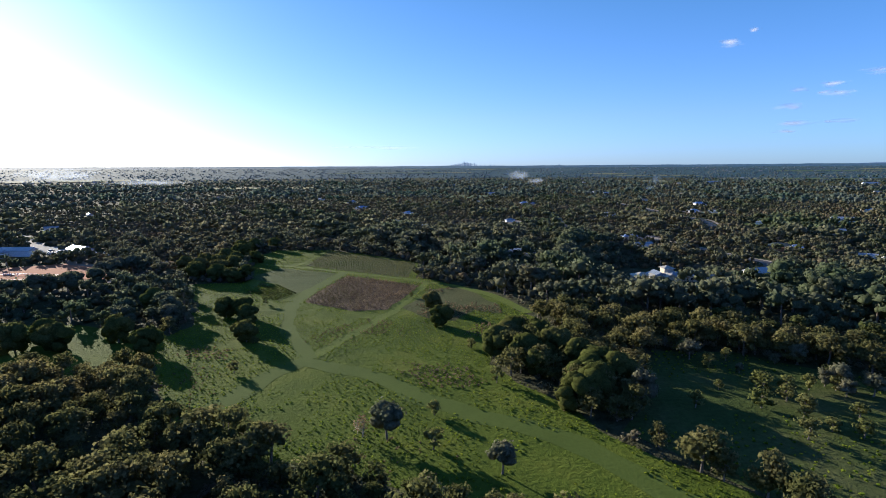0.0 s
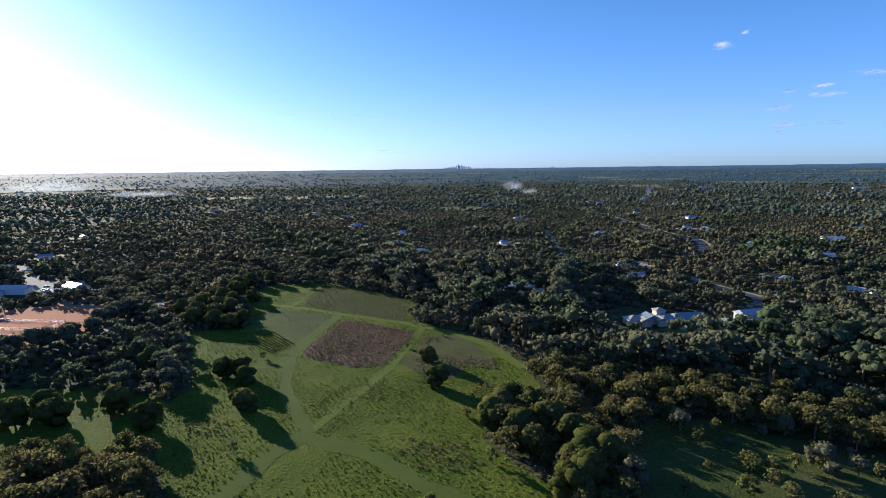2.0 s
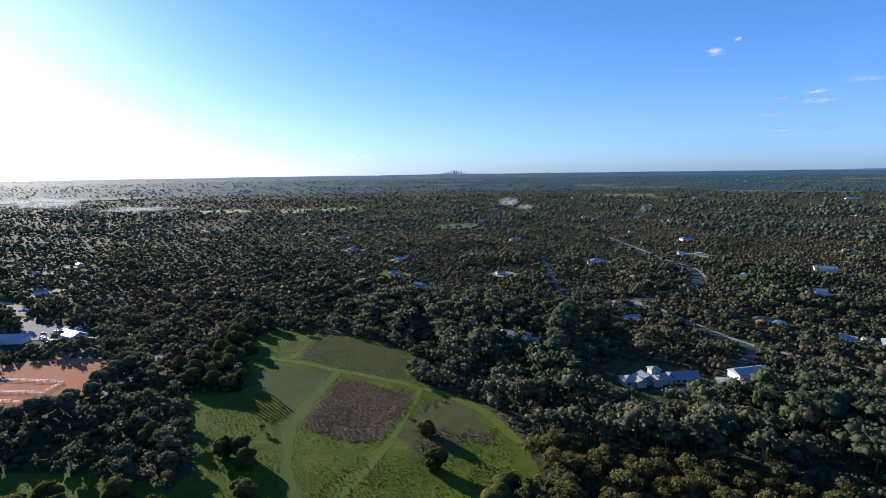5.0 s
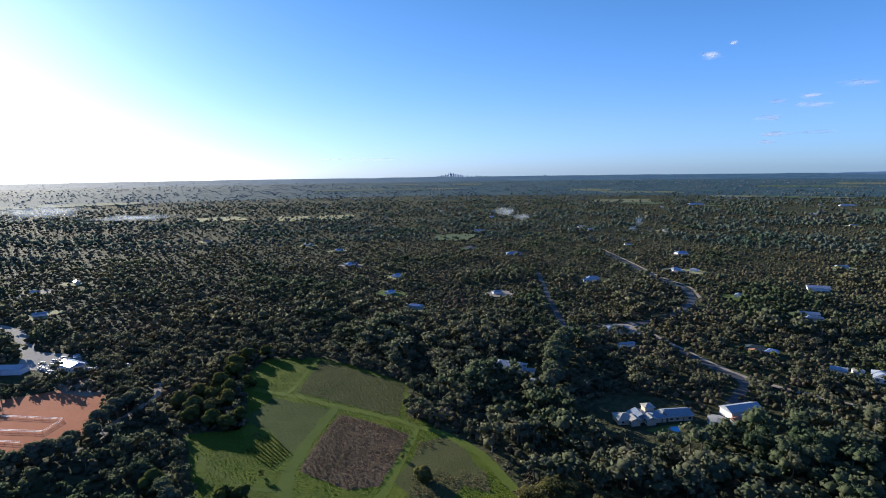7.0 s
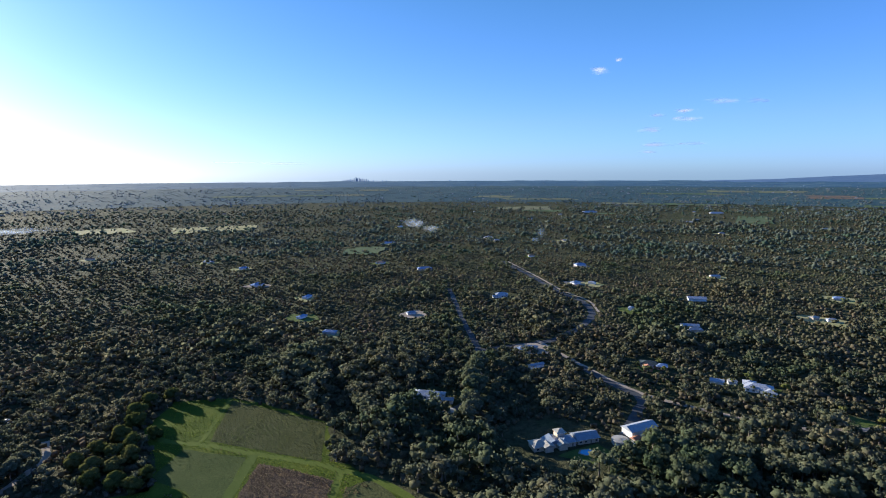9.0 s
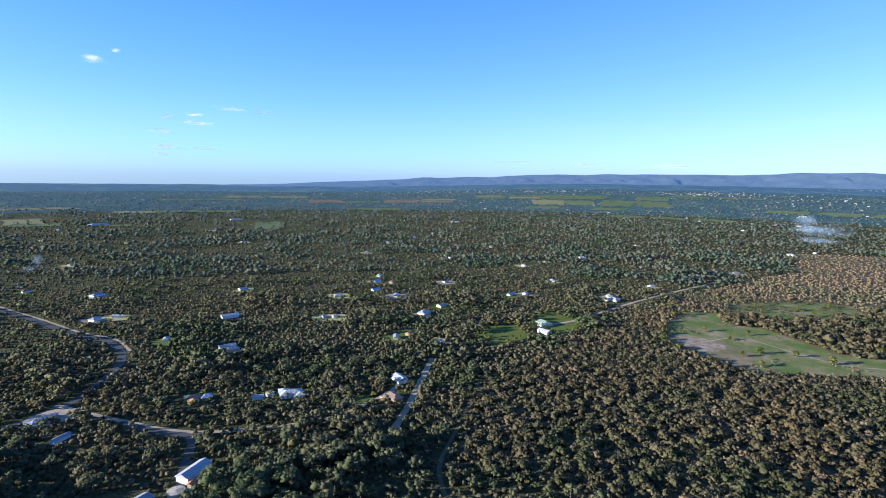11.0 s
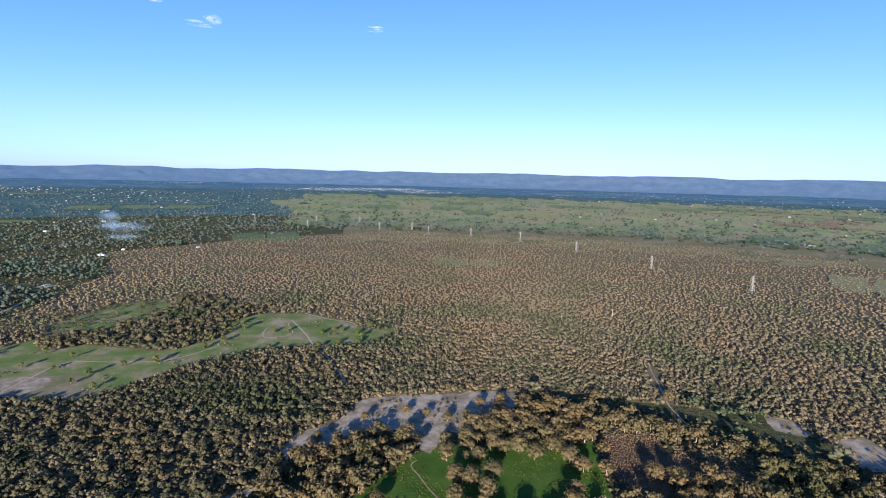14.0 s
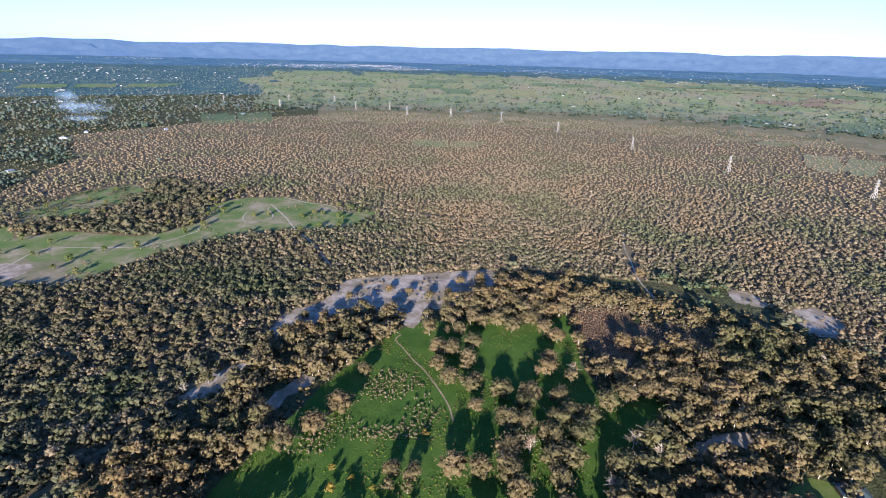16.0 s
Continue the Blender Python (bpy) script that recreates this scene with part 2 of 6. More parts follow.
leaf_grass = foliage("grass_tuft_leaves", (0.14, 0.19, 0.02), (0.175, 0.225, 0.024), (0.21, 0.245, 0.034), 0.2)
leaf_tan = foliage("tan_gum_leaves", (0.138, 0.117, 0.06), (0.178, 0.142, 0.075), (0.22, 0.166, 0.093), 0.09)
leaf_brown = foliage("brown_scrub_leaves", (0.17, 0.135, 0.082), (0.2, 0.155, 0.098), (0.24, 0.18, 0.115))
leaf_olive = foliage("olive_growth_leaves", (0.12, 0.135, 0.042), (0.15, 0.158, 0.054), (0.185, 0.175, 0.07))
leaf_yellow = foliage("yellow_leaves", (0.2, 0.17, 0.04), (0.28, 0.22, 0.05), (0.34, 0.25, 0.07))
# distance haze is painted into these leaves as a bluer base colour
leaf_far = foliage("hazed_far_gum_leaves", (0.09, 0.118, 0.1), (0.118, 0.145, 0.118), (0.15, 0.163, 0.13), 0.01)
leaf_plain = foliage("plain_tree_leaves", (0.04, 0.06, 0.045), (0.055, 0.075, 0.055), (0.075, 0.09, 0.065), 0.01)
leaf_skyline = foliage("hazed_skyline_leaves", (0.095, 0.125, 0.10), (0.125, 0.15, 0.12), (0.16, 0.17, 0.13), 0.01)
# the skyline leaves also get a blue glow in place of haze
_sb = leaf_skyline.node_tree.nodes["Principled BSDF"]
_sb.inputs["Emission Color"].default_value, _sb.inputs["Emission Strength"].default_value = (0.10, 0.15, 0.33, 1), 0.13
dead_bark = bpy.data.materials.new("silver_dead_wood")
dead_bark.use_nodes = True
dead_bark.node_tree.nodes["Principled BSDF"].inputs["Base Color"].default_value = (0.36, 0.3, 0.24, 1)
bark, _n, _l, _b = material("grey_bark")
_l.new(ramp(_n, _l, noise_tex(_n, _l, 3.0).outputs["Fac"], [(0.3, (0.10, 0.08, 0.06)), (0.7, (0.24, 0.2, 0.17))]).outputs["Color"], _b.inputs["Base Color"])
pale_bark, _n, _l, _b = material("bleached_bark")
_l.new(ramp(_n, _l, noise_tex(_n, _l, 3.0).outputs["Fac"], [(0.3, (0.25, 0.2, 0.16)), (0.7, (0.42, 0.36, 0.3))]).outputs["Color"], _b.inputs["Base Color"])


def painted(name, colour, rough=0.5, metal=0.0, dirt=0.25, scale=1.5):
    m, n, l, b = material(name, rough)
    b.inputs["Metallic"].default_value = metal
    d = tuple(c * (1 - dirt) for c in colour)
    l.new(ramp(n, l, noise_tex(n, l, scale, 5).outputs["Fac"], [(0.35, d), (0.65, colour)]).outputs["Color"], b.inputs["Base Color"])
    return m


def sheet_roof(name, colour, rough=0.4):
    """Corrugated steel: fine ribs as relief."""
    m, n, l, b = material(name, rough)
    b.inputs["Specular IOR Level"].default_value = 0.5
    l.new(ramp(n, l, noise_tex(n, l, 0.8, 5).outputs["Fac"], [(0.35, tuple(c * 0.8 for c in colour)), (0.65, colour)]).outputs["Color"], b.inputs["Base Color"])
    w = n.new("ShaderNodeTexWave")
    w.inputs["Scale"].default_value = 2.0
    l.new(n.new("ShaderNodeTexCoord").outputs["Object"], w.inputs["Vector"])
    add_bump(n, l, b, w.outputs["Fac"], 0.3, 0.05)
    return m


roofs = {
    "white": sheet_roof("white_sheet_roof", (0.34, 0.36, 0.41)),
    "grey": sheet_roof("grey_sheet_roof", (0.22, 0.25, 0.3)),
    "blue": sheet_roof("blue_grey_sheet_roof", (0.2, 0.27, 0.42)),
    "cream": sheet_roof("cream_sheet_roof", (0.36, 0.33, 0.28)),
    "brown": sheet_roof("brown_tile_roof", (0.2, 0.14, 0.11), 0.7),
    "green": sheet_roof("green_sheet_roof", (0.2, 0.27, 0.22)),
    "rust": sheet_roof("terracotta_roof", (0.4, 0.17, 0.09), 0.7),
    "dark": sheet_roof("charcoal_roof", (0.022, 0.04, 0.045), 0.8),
}
walls = {
    "cream": painted("cream_wall", (0.6, 0.5, 0.38), 0.8),
    "brick": painted("orange_brick_wall", (0.45, 0.24, 0.13), 0.85),
    "white": painted("white_wall", (0.75, 0.73, 0.7), 0.7),
    "grey": painted("grey_wall", (0.4, 0.4, 0.4), 0.7),
}
steel = painted("galvanised_steel", (0.5, 0.5, 0.5), 0.5, 0.3)
pylon_steel = painted("weathered_pylon_steel", (0.26, 0.25, 0.24), 0.7)
white_paint = painted("white_paint", (0.78, 0.78, 0.76), 0.6)
timber = painted("weathered_timber", (0.28, 0.22, 0.17), 0.85, 0, 0.4)
water_mat, _n, _l, _b = material("pool_water", 0.05)
_b.inputs["Base Color"].default_value = (0.08, 0.34, 0.6, 1)
_b.inputs["Specular IOR Level"].default_value = 0.5
glass, _n, _l, _b = material("window_glass", 0.08)
_b.inputs["Base Color"].default_value = (0.03, 0.04, 0.05, 1)
_b.inputs["Specular IOR Level"].default_value = 0.8


def vapour(name, colour, cover, scale, glow=0.0):
    """Thin smoke or cloud: a pale scattering veil, ragged, thinning out from its middle to its rim."""
    m, n, l, b = material(name, 1.0)
    b.inputs["Base Color"].default_value = (*colour, 1)
    b.inputs["Specular IOR Level"].default_value = 0
    b.inputs["Emission Color"].default_value, b.inputs["Emission Strength"].default_value = (*colour, 1), glow
    where = n.new("ShaderNodeTexCoord").outputs["Object"]
    own = n.new("ShaderNodeVectorMath")
    own.operation = "MULTIPLY_ADD"
    own.inputs[1].default_value = (1.0, 1.0, 0.55)
    l.new(where, own.inputs[0])
    shift = n.new("ShaderNodeMath")
    shift.operation = "MULTIPLY"
    shift.inputs[1].default_value = 40.0
    l.new(n.new("ShaderNodeObjectInfo").outputs["Random"], shift.inputs[0])
    l.new(shift.outputs[0], own.inputs[2])
    f = noise_tex(n, l, scale, 7, 0.62, own.outputs[0])
    flat = n.new("ShaderNodeVectorMath")
    flat.operation = "MULTIPLY"
    flat.inputs[1].default_value = (1, 0, 1)
    l.new(where, flat.inputs[0])
    out = n.new("ShaderNodeVectorMath")
    out.operation = "LENGTH"
    l.new(flat.outputs[0], out.inputs[0])
    rim = n.new("ShaderNodeMapRange")
    rim.inputs["From Min"].default_value, rim.inputs["From Max"].default_value = 1.0, 0.15
    rim.inputs["To Min"].default_value, rim.inputs["To Max"].default_value = -0.32, 0.12
    l.new(out.outputs["Value"], rim.inputs["Value"])
    total = n.new("ShaderNodeMath")
    l.new(f.outputs["Fac"], total.inputs[0])
    l.new(rim.outputs[0], total.inputs[1])
    a = ramp(n, l, total.outputs[0], [(0.42, (0, 0, 0)), (0.8, (cover, cover, cover))])
    t = n.new("ShaderNodeBsdfTransparent")
    d = n.new("ShaderNodeBsdfTranslucent")
    d.inputs["Color"].default_value = (*colour, 1)
    s1, s2 = n.new("ShaderNodeMixShader"), n.new("ShaderNodeMixShader")
    s1.inputs[0].default_value = 0.5
    l.new(b.outputs[0], s1.inputs[1])
    l.new(d.outputs[0], s1.inputs[2])
    l.new(a.outputs["Color"], s2.inputs[0])
    l.new(t.outputs[0], s2.inputs[1])
    l.new(s1.outputs[0], s2.inputs[2])
    l.new(s2.outputs[0], n["Material Output"].inputs["Surface"])
    return m


smoke_mat = vapour("smoke", (0.5, 0.7, 1.0), 0.15, 3.4)
thick_smoke = vapour("thick_smoke", (0.8, 0.89, 1.0), 0.26, 3.4)
# the clouds' glow value paints in brightness that scattered sunlight would give
cloud_mat = vapour("cloud", (0.92, 0.86, 0.87), 0.42, 1.5, 0.22)
cloud_dim = vapour("mauve_cloud", (0.7, 0.68, 0.76), 0.36, 1.5, 0.14)

# ---- terrain ----


def polar(az, r, z=0.0):
    """Degrees clockwise from +y and metres, seen from the middle of the place."""
    return Vector((math.sin(radians(az)) * r, math.cos(radians(az)) * r, z))


def blend(x, a, b):
    k = min(1.0, max(0.0, (x - a) / (b - a)))
    return k * k * (3 - 2 * k)


PLAIN_EDGE = 2200.0


def depth(r):
    """How far off the land lies that stands at r: the plain beyond is gathered in before the rim."""
    d = max(0.0, r - PLAIN_EDGE)
    return r + d * d * 7.44 / 2700


def rise(az, r):
    """The height of the land: flat near by, lifting slowly towards the rim."""
    az = (az + 180) % 360 - 180
    top = 90 + 85 * blend(az, 45, 80) if az > -100 else 175
    return top * (1 - r / depth(r)) if r > PLAIN_EDGE else 0.0


def gathered(d):
    """The inverse of depth()."""
    if d <= PLAIN_EDGE:
        return d
    k = 7.44 / 2700
    return PLAIN_EDGE + (-1 + math.sqrt(1 + 4 * k * (d - PLAIN_EDGE))) / (2 * k)


def mesh_of(name, verts, faces, mats):
    me = bpy.data.meshes.new(name)
    me.from_pydata([tuple(v) for v in verts], [], faces)
    for m in mats:
        me.materials.append(m)
    me.update()
    return me


def ring_sheet(name, radii, az0, az1, step, lift, mats, smooth=True):
    azs = np.arange(az0, az1 + 1e-6, step)
    verts = [polar(a, r, lift(a, r)) for r in radii for a in azs]
    k = len(azs)
    faces = [(i * k + j, i * k + j + 1, (i + 1) * k + j + 1, (i + 1) * k + j) for i in range(len(radii) - 1) for j in range(k - 1)]
    me = mesh_of(name, verts, [f[::-1] for f in faces], mats)
    for p in me.polygons:
        p.use_smooth = smooth
    return new(name, me)


ground = ring_sheet("ground", [0.5, 40, 100, 200, 400, 800, 1400, 2000, 2200] + [2200 + 60 * i for i in range(1, 7)], 0, 360, 1.5, rise, [soil])
tagged(ground, "flat brown and olive woodland floor under the trees", "ground", kind="structure")
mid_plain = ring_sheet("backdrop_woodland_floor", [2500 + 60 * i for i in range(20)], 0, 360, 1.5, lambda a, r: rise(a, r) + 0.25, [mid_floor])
tagged(mid_plain, "dark green floor of the far woods with painted blue haze", "backdrop", kind="structure")
hazed_plain = ring_sheet("backdrop_plain", [3580 + 60 * i for i in range(23)], 0, 360, 1.5,
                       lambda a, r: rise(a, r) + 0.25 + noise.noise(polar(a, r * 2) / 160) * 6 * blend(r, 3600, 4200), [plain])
tagged(hazed_plain, "dark wooded plain with painted blue haze towards the horizon", "backdrop", kind="structure")

# The long forested scarp on the skyline; its haze is blued colour plus emission
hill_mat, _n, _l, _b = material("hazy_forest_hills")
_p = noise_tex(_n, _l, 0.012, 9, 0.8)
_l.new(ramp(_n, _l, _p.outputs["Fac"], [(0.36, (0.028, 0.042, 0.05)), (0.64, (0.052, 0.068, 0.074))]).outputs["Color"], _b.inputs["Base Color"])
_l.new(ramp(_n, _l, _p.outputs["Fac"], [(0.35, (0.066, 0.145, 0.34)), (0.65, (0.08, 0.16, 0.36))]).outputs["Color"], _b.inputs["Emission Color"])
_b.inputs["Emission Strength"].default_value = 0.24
SCARP = [(8, -1.6), (20, -1.1), (34, -0.75), (45, -0.4), (58, -0.05), (70, 0.25), (90, 0.55), (106, 0.8), (125, 0.9), (148, 0.95), (168, 0.92), (190, 0.9), (230, 0.3), (260, -0.5)]


def scarp_top(az):
    el = float(np.interp(az, [a for a, _ in SCARP], [e for _, e in SCARP]))
    eye = 128 + 55 * blend(az, 40, 75)
    wob = noise.noise((az * 0.13, 2.0, 0)) * 18 + noise.noise((az * 0.42, 7.0, 0)) * 9
    return eye + 4860 * math.tan(radians(el)) + wob * blend(az, 25, 60)


def scarp(a, r):
    k = (r - 4500) / 360
    foot = rise(a, r)
    top = max(scarp_top(a), foot)
    gully = noise.noise(polar(a, r * 3) / 200) * 40 * math.sin(math.pi * min(1, k))
    return foot - 3 + (top - foot + 3) * (k ** 1.3 if k > 0 else 0) + gully * blend(a, 30, 70)


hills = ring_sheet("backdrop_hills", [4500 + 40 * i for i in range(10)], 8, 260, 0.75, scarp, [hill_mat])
tagged(hills, "long low forested scarp along the skyline, painted in blue-grey haze", "hills", kind="structure")

# ---- plan of the open ground ----
MEADOW = [(-116, 237), (-98, 203), (-84, 172), (-88, 160), (-85, 148), (-76, 133), (-64, 113), (-52, 97), (-43, 101), (-32, 89), (-16, 85), (-7, 80), (11, 72), (20, 62), (30, 48), (60, 48),
          (50, 77), (34, 95), (26, 112), (12, 136), (20, 156), (36, 166), (31, 180), (24, 197), (16, 219), (-2, 240), (-12, 250), (-14, 291), (-50, 322), (-72, 337), (-107, 338), (-114, 304), (-94, 258), (-92, 240)]
EAST_MEADOW = [(37, 99), (45, 112), (47, 128), (60, 145), (80, 143), (110, 122), (140, 90), (130, 45), (95, 25), (58, 40), (61, 56), (51, 79)]
GLADE = [(-168, 176), (-120, 172), (-92, 166), (-80, 152), (-78, 130), (-112, 127), (-165, 140)]
BROWN = [(-47, 254), (-28, 243), (-10, 231), (-15, 212), (-21, 191), (-33, 190), (-44, 196), (-55, 204), (-52, 228)]
UPPER = [(-72, 333), (-44, 312), (-15, 290), (-17, 249), (-46, 266), (-75, 282)]
DULL = [(-86, 276), (-54, 261), (-58, 221), (-63, 218), (-76, 237), (-94, 250)]
SCRUB_RIGHT = [(-6, 224), (8, 228), (15, 213), (21, 198), (21, 185), (11, 190), (4, 176), (-6, 180), (-16, 194), (-10, 206)]
TUSSOCKS = [[(-77, 150), (-61, 149), (-60, 138), (-71, 140)], [(-14, 136), (-4, 138), (6, 133), (12, 121), (-1, 119), (-9, 124)], [(-30, 164), (-26, 178), (-17, 175), (-19, 160)], [(6, 160), (14, 176), (22, 168), (16, 156)], [(-90, 244), (-79, 238), (-77, 228), (-84, 230)], [(-44, 154), (-36, 160), (-30, 172), (-34, 172)]]
ARENA = [(-260, 268), (-212, 293), (-190, 292), (-178, 281), (-162, 247), (-176, 222), (-200, 205), (-260, 215)]
FORECOURT = [(-285, 365), (-237, 352), (-222, 335), (-240, 322), (-265, 332)]
CLEARING = [(703, 49), (727, 6), (674, 3), (672, -39), (640, -72), (608, -98), (604, -117), (615, -149), (629, -176), (688, -196), (708, -241), (680, -299), (609, -327), (561, -331), (544, -371), (521, -341), (509, -303), (528, -252), (550, -202), (549, -135), (527, -86), (502, -27), (523, 15), (562, 47), (623, 58)]
CLEARING_SCRUB = [(703, 10), (655, -33), (626, -73), (593, -111), (615, -150), (650, -189), (696, -227), (841, -229), (880, -177), (782, -124), (735, -76), (744, -28)]
CLEARING_TAN = [(785, -4), (820, -40), (873, -88), (870, -148), (829, -155), (764, -120), (723, -75), (731, -31), (715, 1)]
CLEARING_DRY = [(590, 49), (592, 0), (566, -30), (502, -27), (523, 15), (560, 44)]
SAND = [(397, -225), (372, -214), (366, -243), (343, -285), (312, -350), (281, -330), (274, -268), (276, -244), (262, -218), (285, -219), (306, -212), (311, -165), (306, -131), (318, -127), (339, -148), (346, -191), (359, -209)]
SAND_B = [(294, -107), (280, -107), (271, -83), (260, -62), (274, -56), (287, -77)]
SAND_C = [(275, -513), (266, -519), (205, -447), (213, -439)]
SAND_D = [(151, -495), (123, -500), (112, -478), (132, -469)]
SAND_E = [(97, -488), (87, -517), (58, -500), (53, -465), (72, -457)]
SAND_PATH = [(66, -256), (58, -286), (44, -306), (40, -295), (52, -272), (59, -248)]
SAND_TRACK = [(256, -128), (243, -130), (232, -100), (230, -86), (241, -86), (248, -109)]
PADDOCK = [(264, -204), (267, -239), (247, -245), (245, -273), (215, -287), (204, -330), (176, -305), (150, -277), (127, -264), (95, -287), (80, -264), (84, -226), (72, -190), (80, -150), (140, -70), (172, -35), (190, -47), (205, -79), (234, -125), (251, -167)]
RED_SCRUB = [(207, -340), (186, -381), (160, -360), (137, -390), (109, -388), (105, -349), (129, -352), (137, -324), (123, -287), (145, -297), (167, -302)]
TAN_STRIP = [(246, -325), (229, -370), (162, -390), (108, -420), (98, -389), (142, -350), (168, -378), (192, -356), (212, -324)]
LAWN_E = [(22, -262), (19, -284), (8, -291), (0, -282), (8, -262)]
LAWN_A = [(98, 230), (112, 219), (128, 224), (123, 237), (107, 233)]
LAWN_B = [(262, 226), (277, 216), (287, 222), (281, 236)]
LAWN_C = [(457, 221), (452, 191), (496, 176), (534, 205), (509, 235)]
LAWN_D = [(544, 200), (516, 150), (585, 140), (612, 190)]
LAWN_F = [(205, 334), (203, 322), (214, 318), (220, 328)]
LAWN_G = [(246, 290), (256, 268), (272, 274), (262, 290)]
HEATH = [(240, 128), (340, 162), (560, 120), (640, 100), (718, 83), (873, 31), (992, -25), (1152, -101), (1474, -129), (1526, -269), (1607, -522), (1654, -1033), (1221, -1455), (773, -1736), (448, -1795), (208, -1486), (0, -1200), (-100, -1000), (-300, -600),
         (0, -450), (150, -490), (290, -370), (345, -260), (300, -110), (240, -60)]


def jagged(poly, step, rough, seed):
    """The outline, broken up as the edge of growth is."""
    out = []
    for (x0, y0), (x1, y1) in zip(poly, poly[1:] + poly[:1]):
        k = max(1, int(math.hypot(x1 - x0, y1 - y0) / step))
        for i in range(k):
            x, y = x0 + (x1 - x0) * i / k, y0 + (y1 - y0) * i / k
            w = noise.noise_vector((x / step / 2.5, y / step / 2.5, seed))
            out.append((x + w[0] * rough, y + w[1] * rough))
    return out


def patch(name, poly, z, mat, label, category, step=4.0, rough=2.5, kind="structure"):
    bm = bmesh.new()
    pts = jagged(poly, step, rough, len(name))
    bm.faces.new([bm.verts.new((x, y, z)) for x, y in pts])
    bmesh.ops.triangulate(bm, faces=bm.faces[:])
    bm.normal_update()
    for f in bm.faces:
        if f.normal.z < 0:
            f.normal_flip()
    me = bpy.data.meshes.new(name)
    bm.to_mesh(me)
    bm.free()
    me.materials.append(mat)
    return tagged(new(name, me), label, category, kind=kind)


def curve_points(pts, step=3.0):
    """A smooth line through the given points."""
    p = [np.array(q, float) for q in pts]
    p = [2 * p[0] - p[1]] + p + [2 * p[-1] - p[-2]]
    out = []
    for a, b, c, d in zip(p, p[1:], p[2:], p[3:]):
        k = max(2, int(np.linalg.norm(c - b) / step))
        for i in range(k):
            t = i / k
            out.append(0.5 * (2 * b + (c - a) * t + (2 * a - 5 * b + 4 * c - d) * t * t + (3 * b - a - 3 * c + d) * t ** 3))
    return out + [p[-2]]


def ribbon(name, pts, width, z, mat, label, category, wobble=0.45):
    line = curve_points(pts)
    verts, faces = [], []
    for i, q in enumerate(line):
        d = line[min(i + 1, len(line) - 1)] - line[max(i - 1, 0)]
        d = np.array((-d[1], d[0])) / (np.linalg.norm(d) + 1e-9) * width / 2
        for s, e in ((1, 0), (-1, 5)):
            k = 1 + wobble * noise.noise((i * 0.35, e, 1.0))
            verts.append((q[0] + d[0] * s * k, q[1] + d[1] * s * k, z))
        if i:
            faces.append((2 * i - 2, 2 * i - 1, 2 * i + 1, 2 * i))
    return tagged(new(name, mesh_of(name, verts, faces, [mat])), label, category, kind="structure")


patch("meadow", MEADOW, 0.03, grass, "lush bright green meadow of uneven grass", "meadow")
patch("meadow_clearing", EAST_MEADOW, 0.03, sparse_grass, "green grassy clearing with scattered small trees", "meadow")
patch("glade", GLADE, 0.028, grass, "small green glade between trees", "meadow")
patch("heath_floor", HEATH, 0.02, heath_soil, "sandy brown floor of the heath between shrubs", "ground", 15, 8)
patch("brown_field", BROWN, 0.06, brown_field, "fallow field of brown dry scrub", "field", 3, 0.8)
patch("olive_field", UPPER, 0.06, olive_field, "olive green rough field", "field", 3, 0.8)
patch("dull_field", DULL, 0.06, dull_field, "dull green short cropped field", "field", 3, 1.0)
patch("scrub_field", SCRUB_RIGHT, 0.06, olive_field, "patch of brown scrubby growth in the meadow", "field", 3, 1.5)
patch("red_arena", ARENA, 0.05, red_sand, "red sand riding arena", "arena", 4, 1.0)
patch("forecourt", FORECOURT, 0.06, concrete, "pale gravel parking forecourt", "pavement", 4, 0.8)
patch("dirt_yard", [(-222, 303), (-217, 315), (-198, 305), (-185, 290), (-190, 284), (-206, 288)], 0.055, dirt, "tan bare earth yard above the red arena", "ground", 3, 1.0)
patch("clearing", CLEARING, 0.05, clearing_grass, "green and tan grassy clearing in the heath", "clearing", 6, 5)
for _poly in (SAND, SAND_B, SAND_D, SAND_E, SAND_PATH, SAND_TRACK):
    patch("sand", _poly, 0.06, white_sand, "bare pale grey sand between trees", "sand", 3, 5.5)
patch("clearing", CLEARING_TAN, 0.075, clearing_grass, "tan and green grass at the clearing's far side", "clearing", 5, 7)
patch("dry_clearing", CLEARING_DRY, 0.075, clearing_tan, "tan dry grass at the clearing's near side", "clearing", 5, 9)
patch("bare_sand", [(584, 40), (592, 14), (570, -4), (548, 4), (540, 24), (562, 40)], 0.09, white_sand, "bare tan sand in the clearing", "sand", 4, 8.0)
patch("tan_scrub_floor", TAN_STRIP, 0.08, heath_soil, "tan sandy ground beside the paddock", "ground", 4, 3)
patch("paddock", PADDOCK, 0.05, paddock_grass, "bright green paddock with long tree shadows", "paddock", 5, 3)
patch("red_scrub", RED_SCRUB, 0.09, brown_field, "reddish brown low scrub in the paddock", "scrub", 3, 2)
for _poly in (LAWN_A, LAWN_B, LAWN_C, LAWN_D, LAWN_E, LAWN_F, LAWN_G):
    patch("lawn", _poly, 0.07, lawn, "green watered lawn beside a house", "lawn", 3, 1.0)

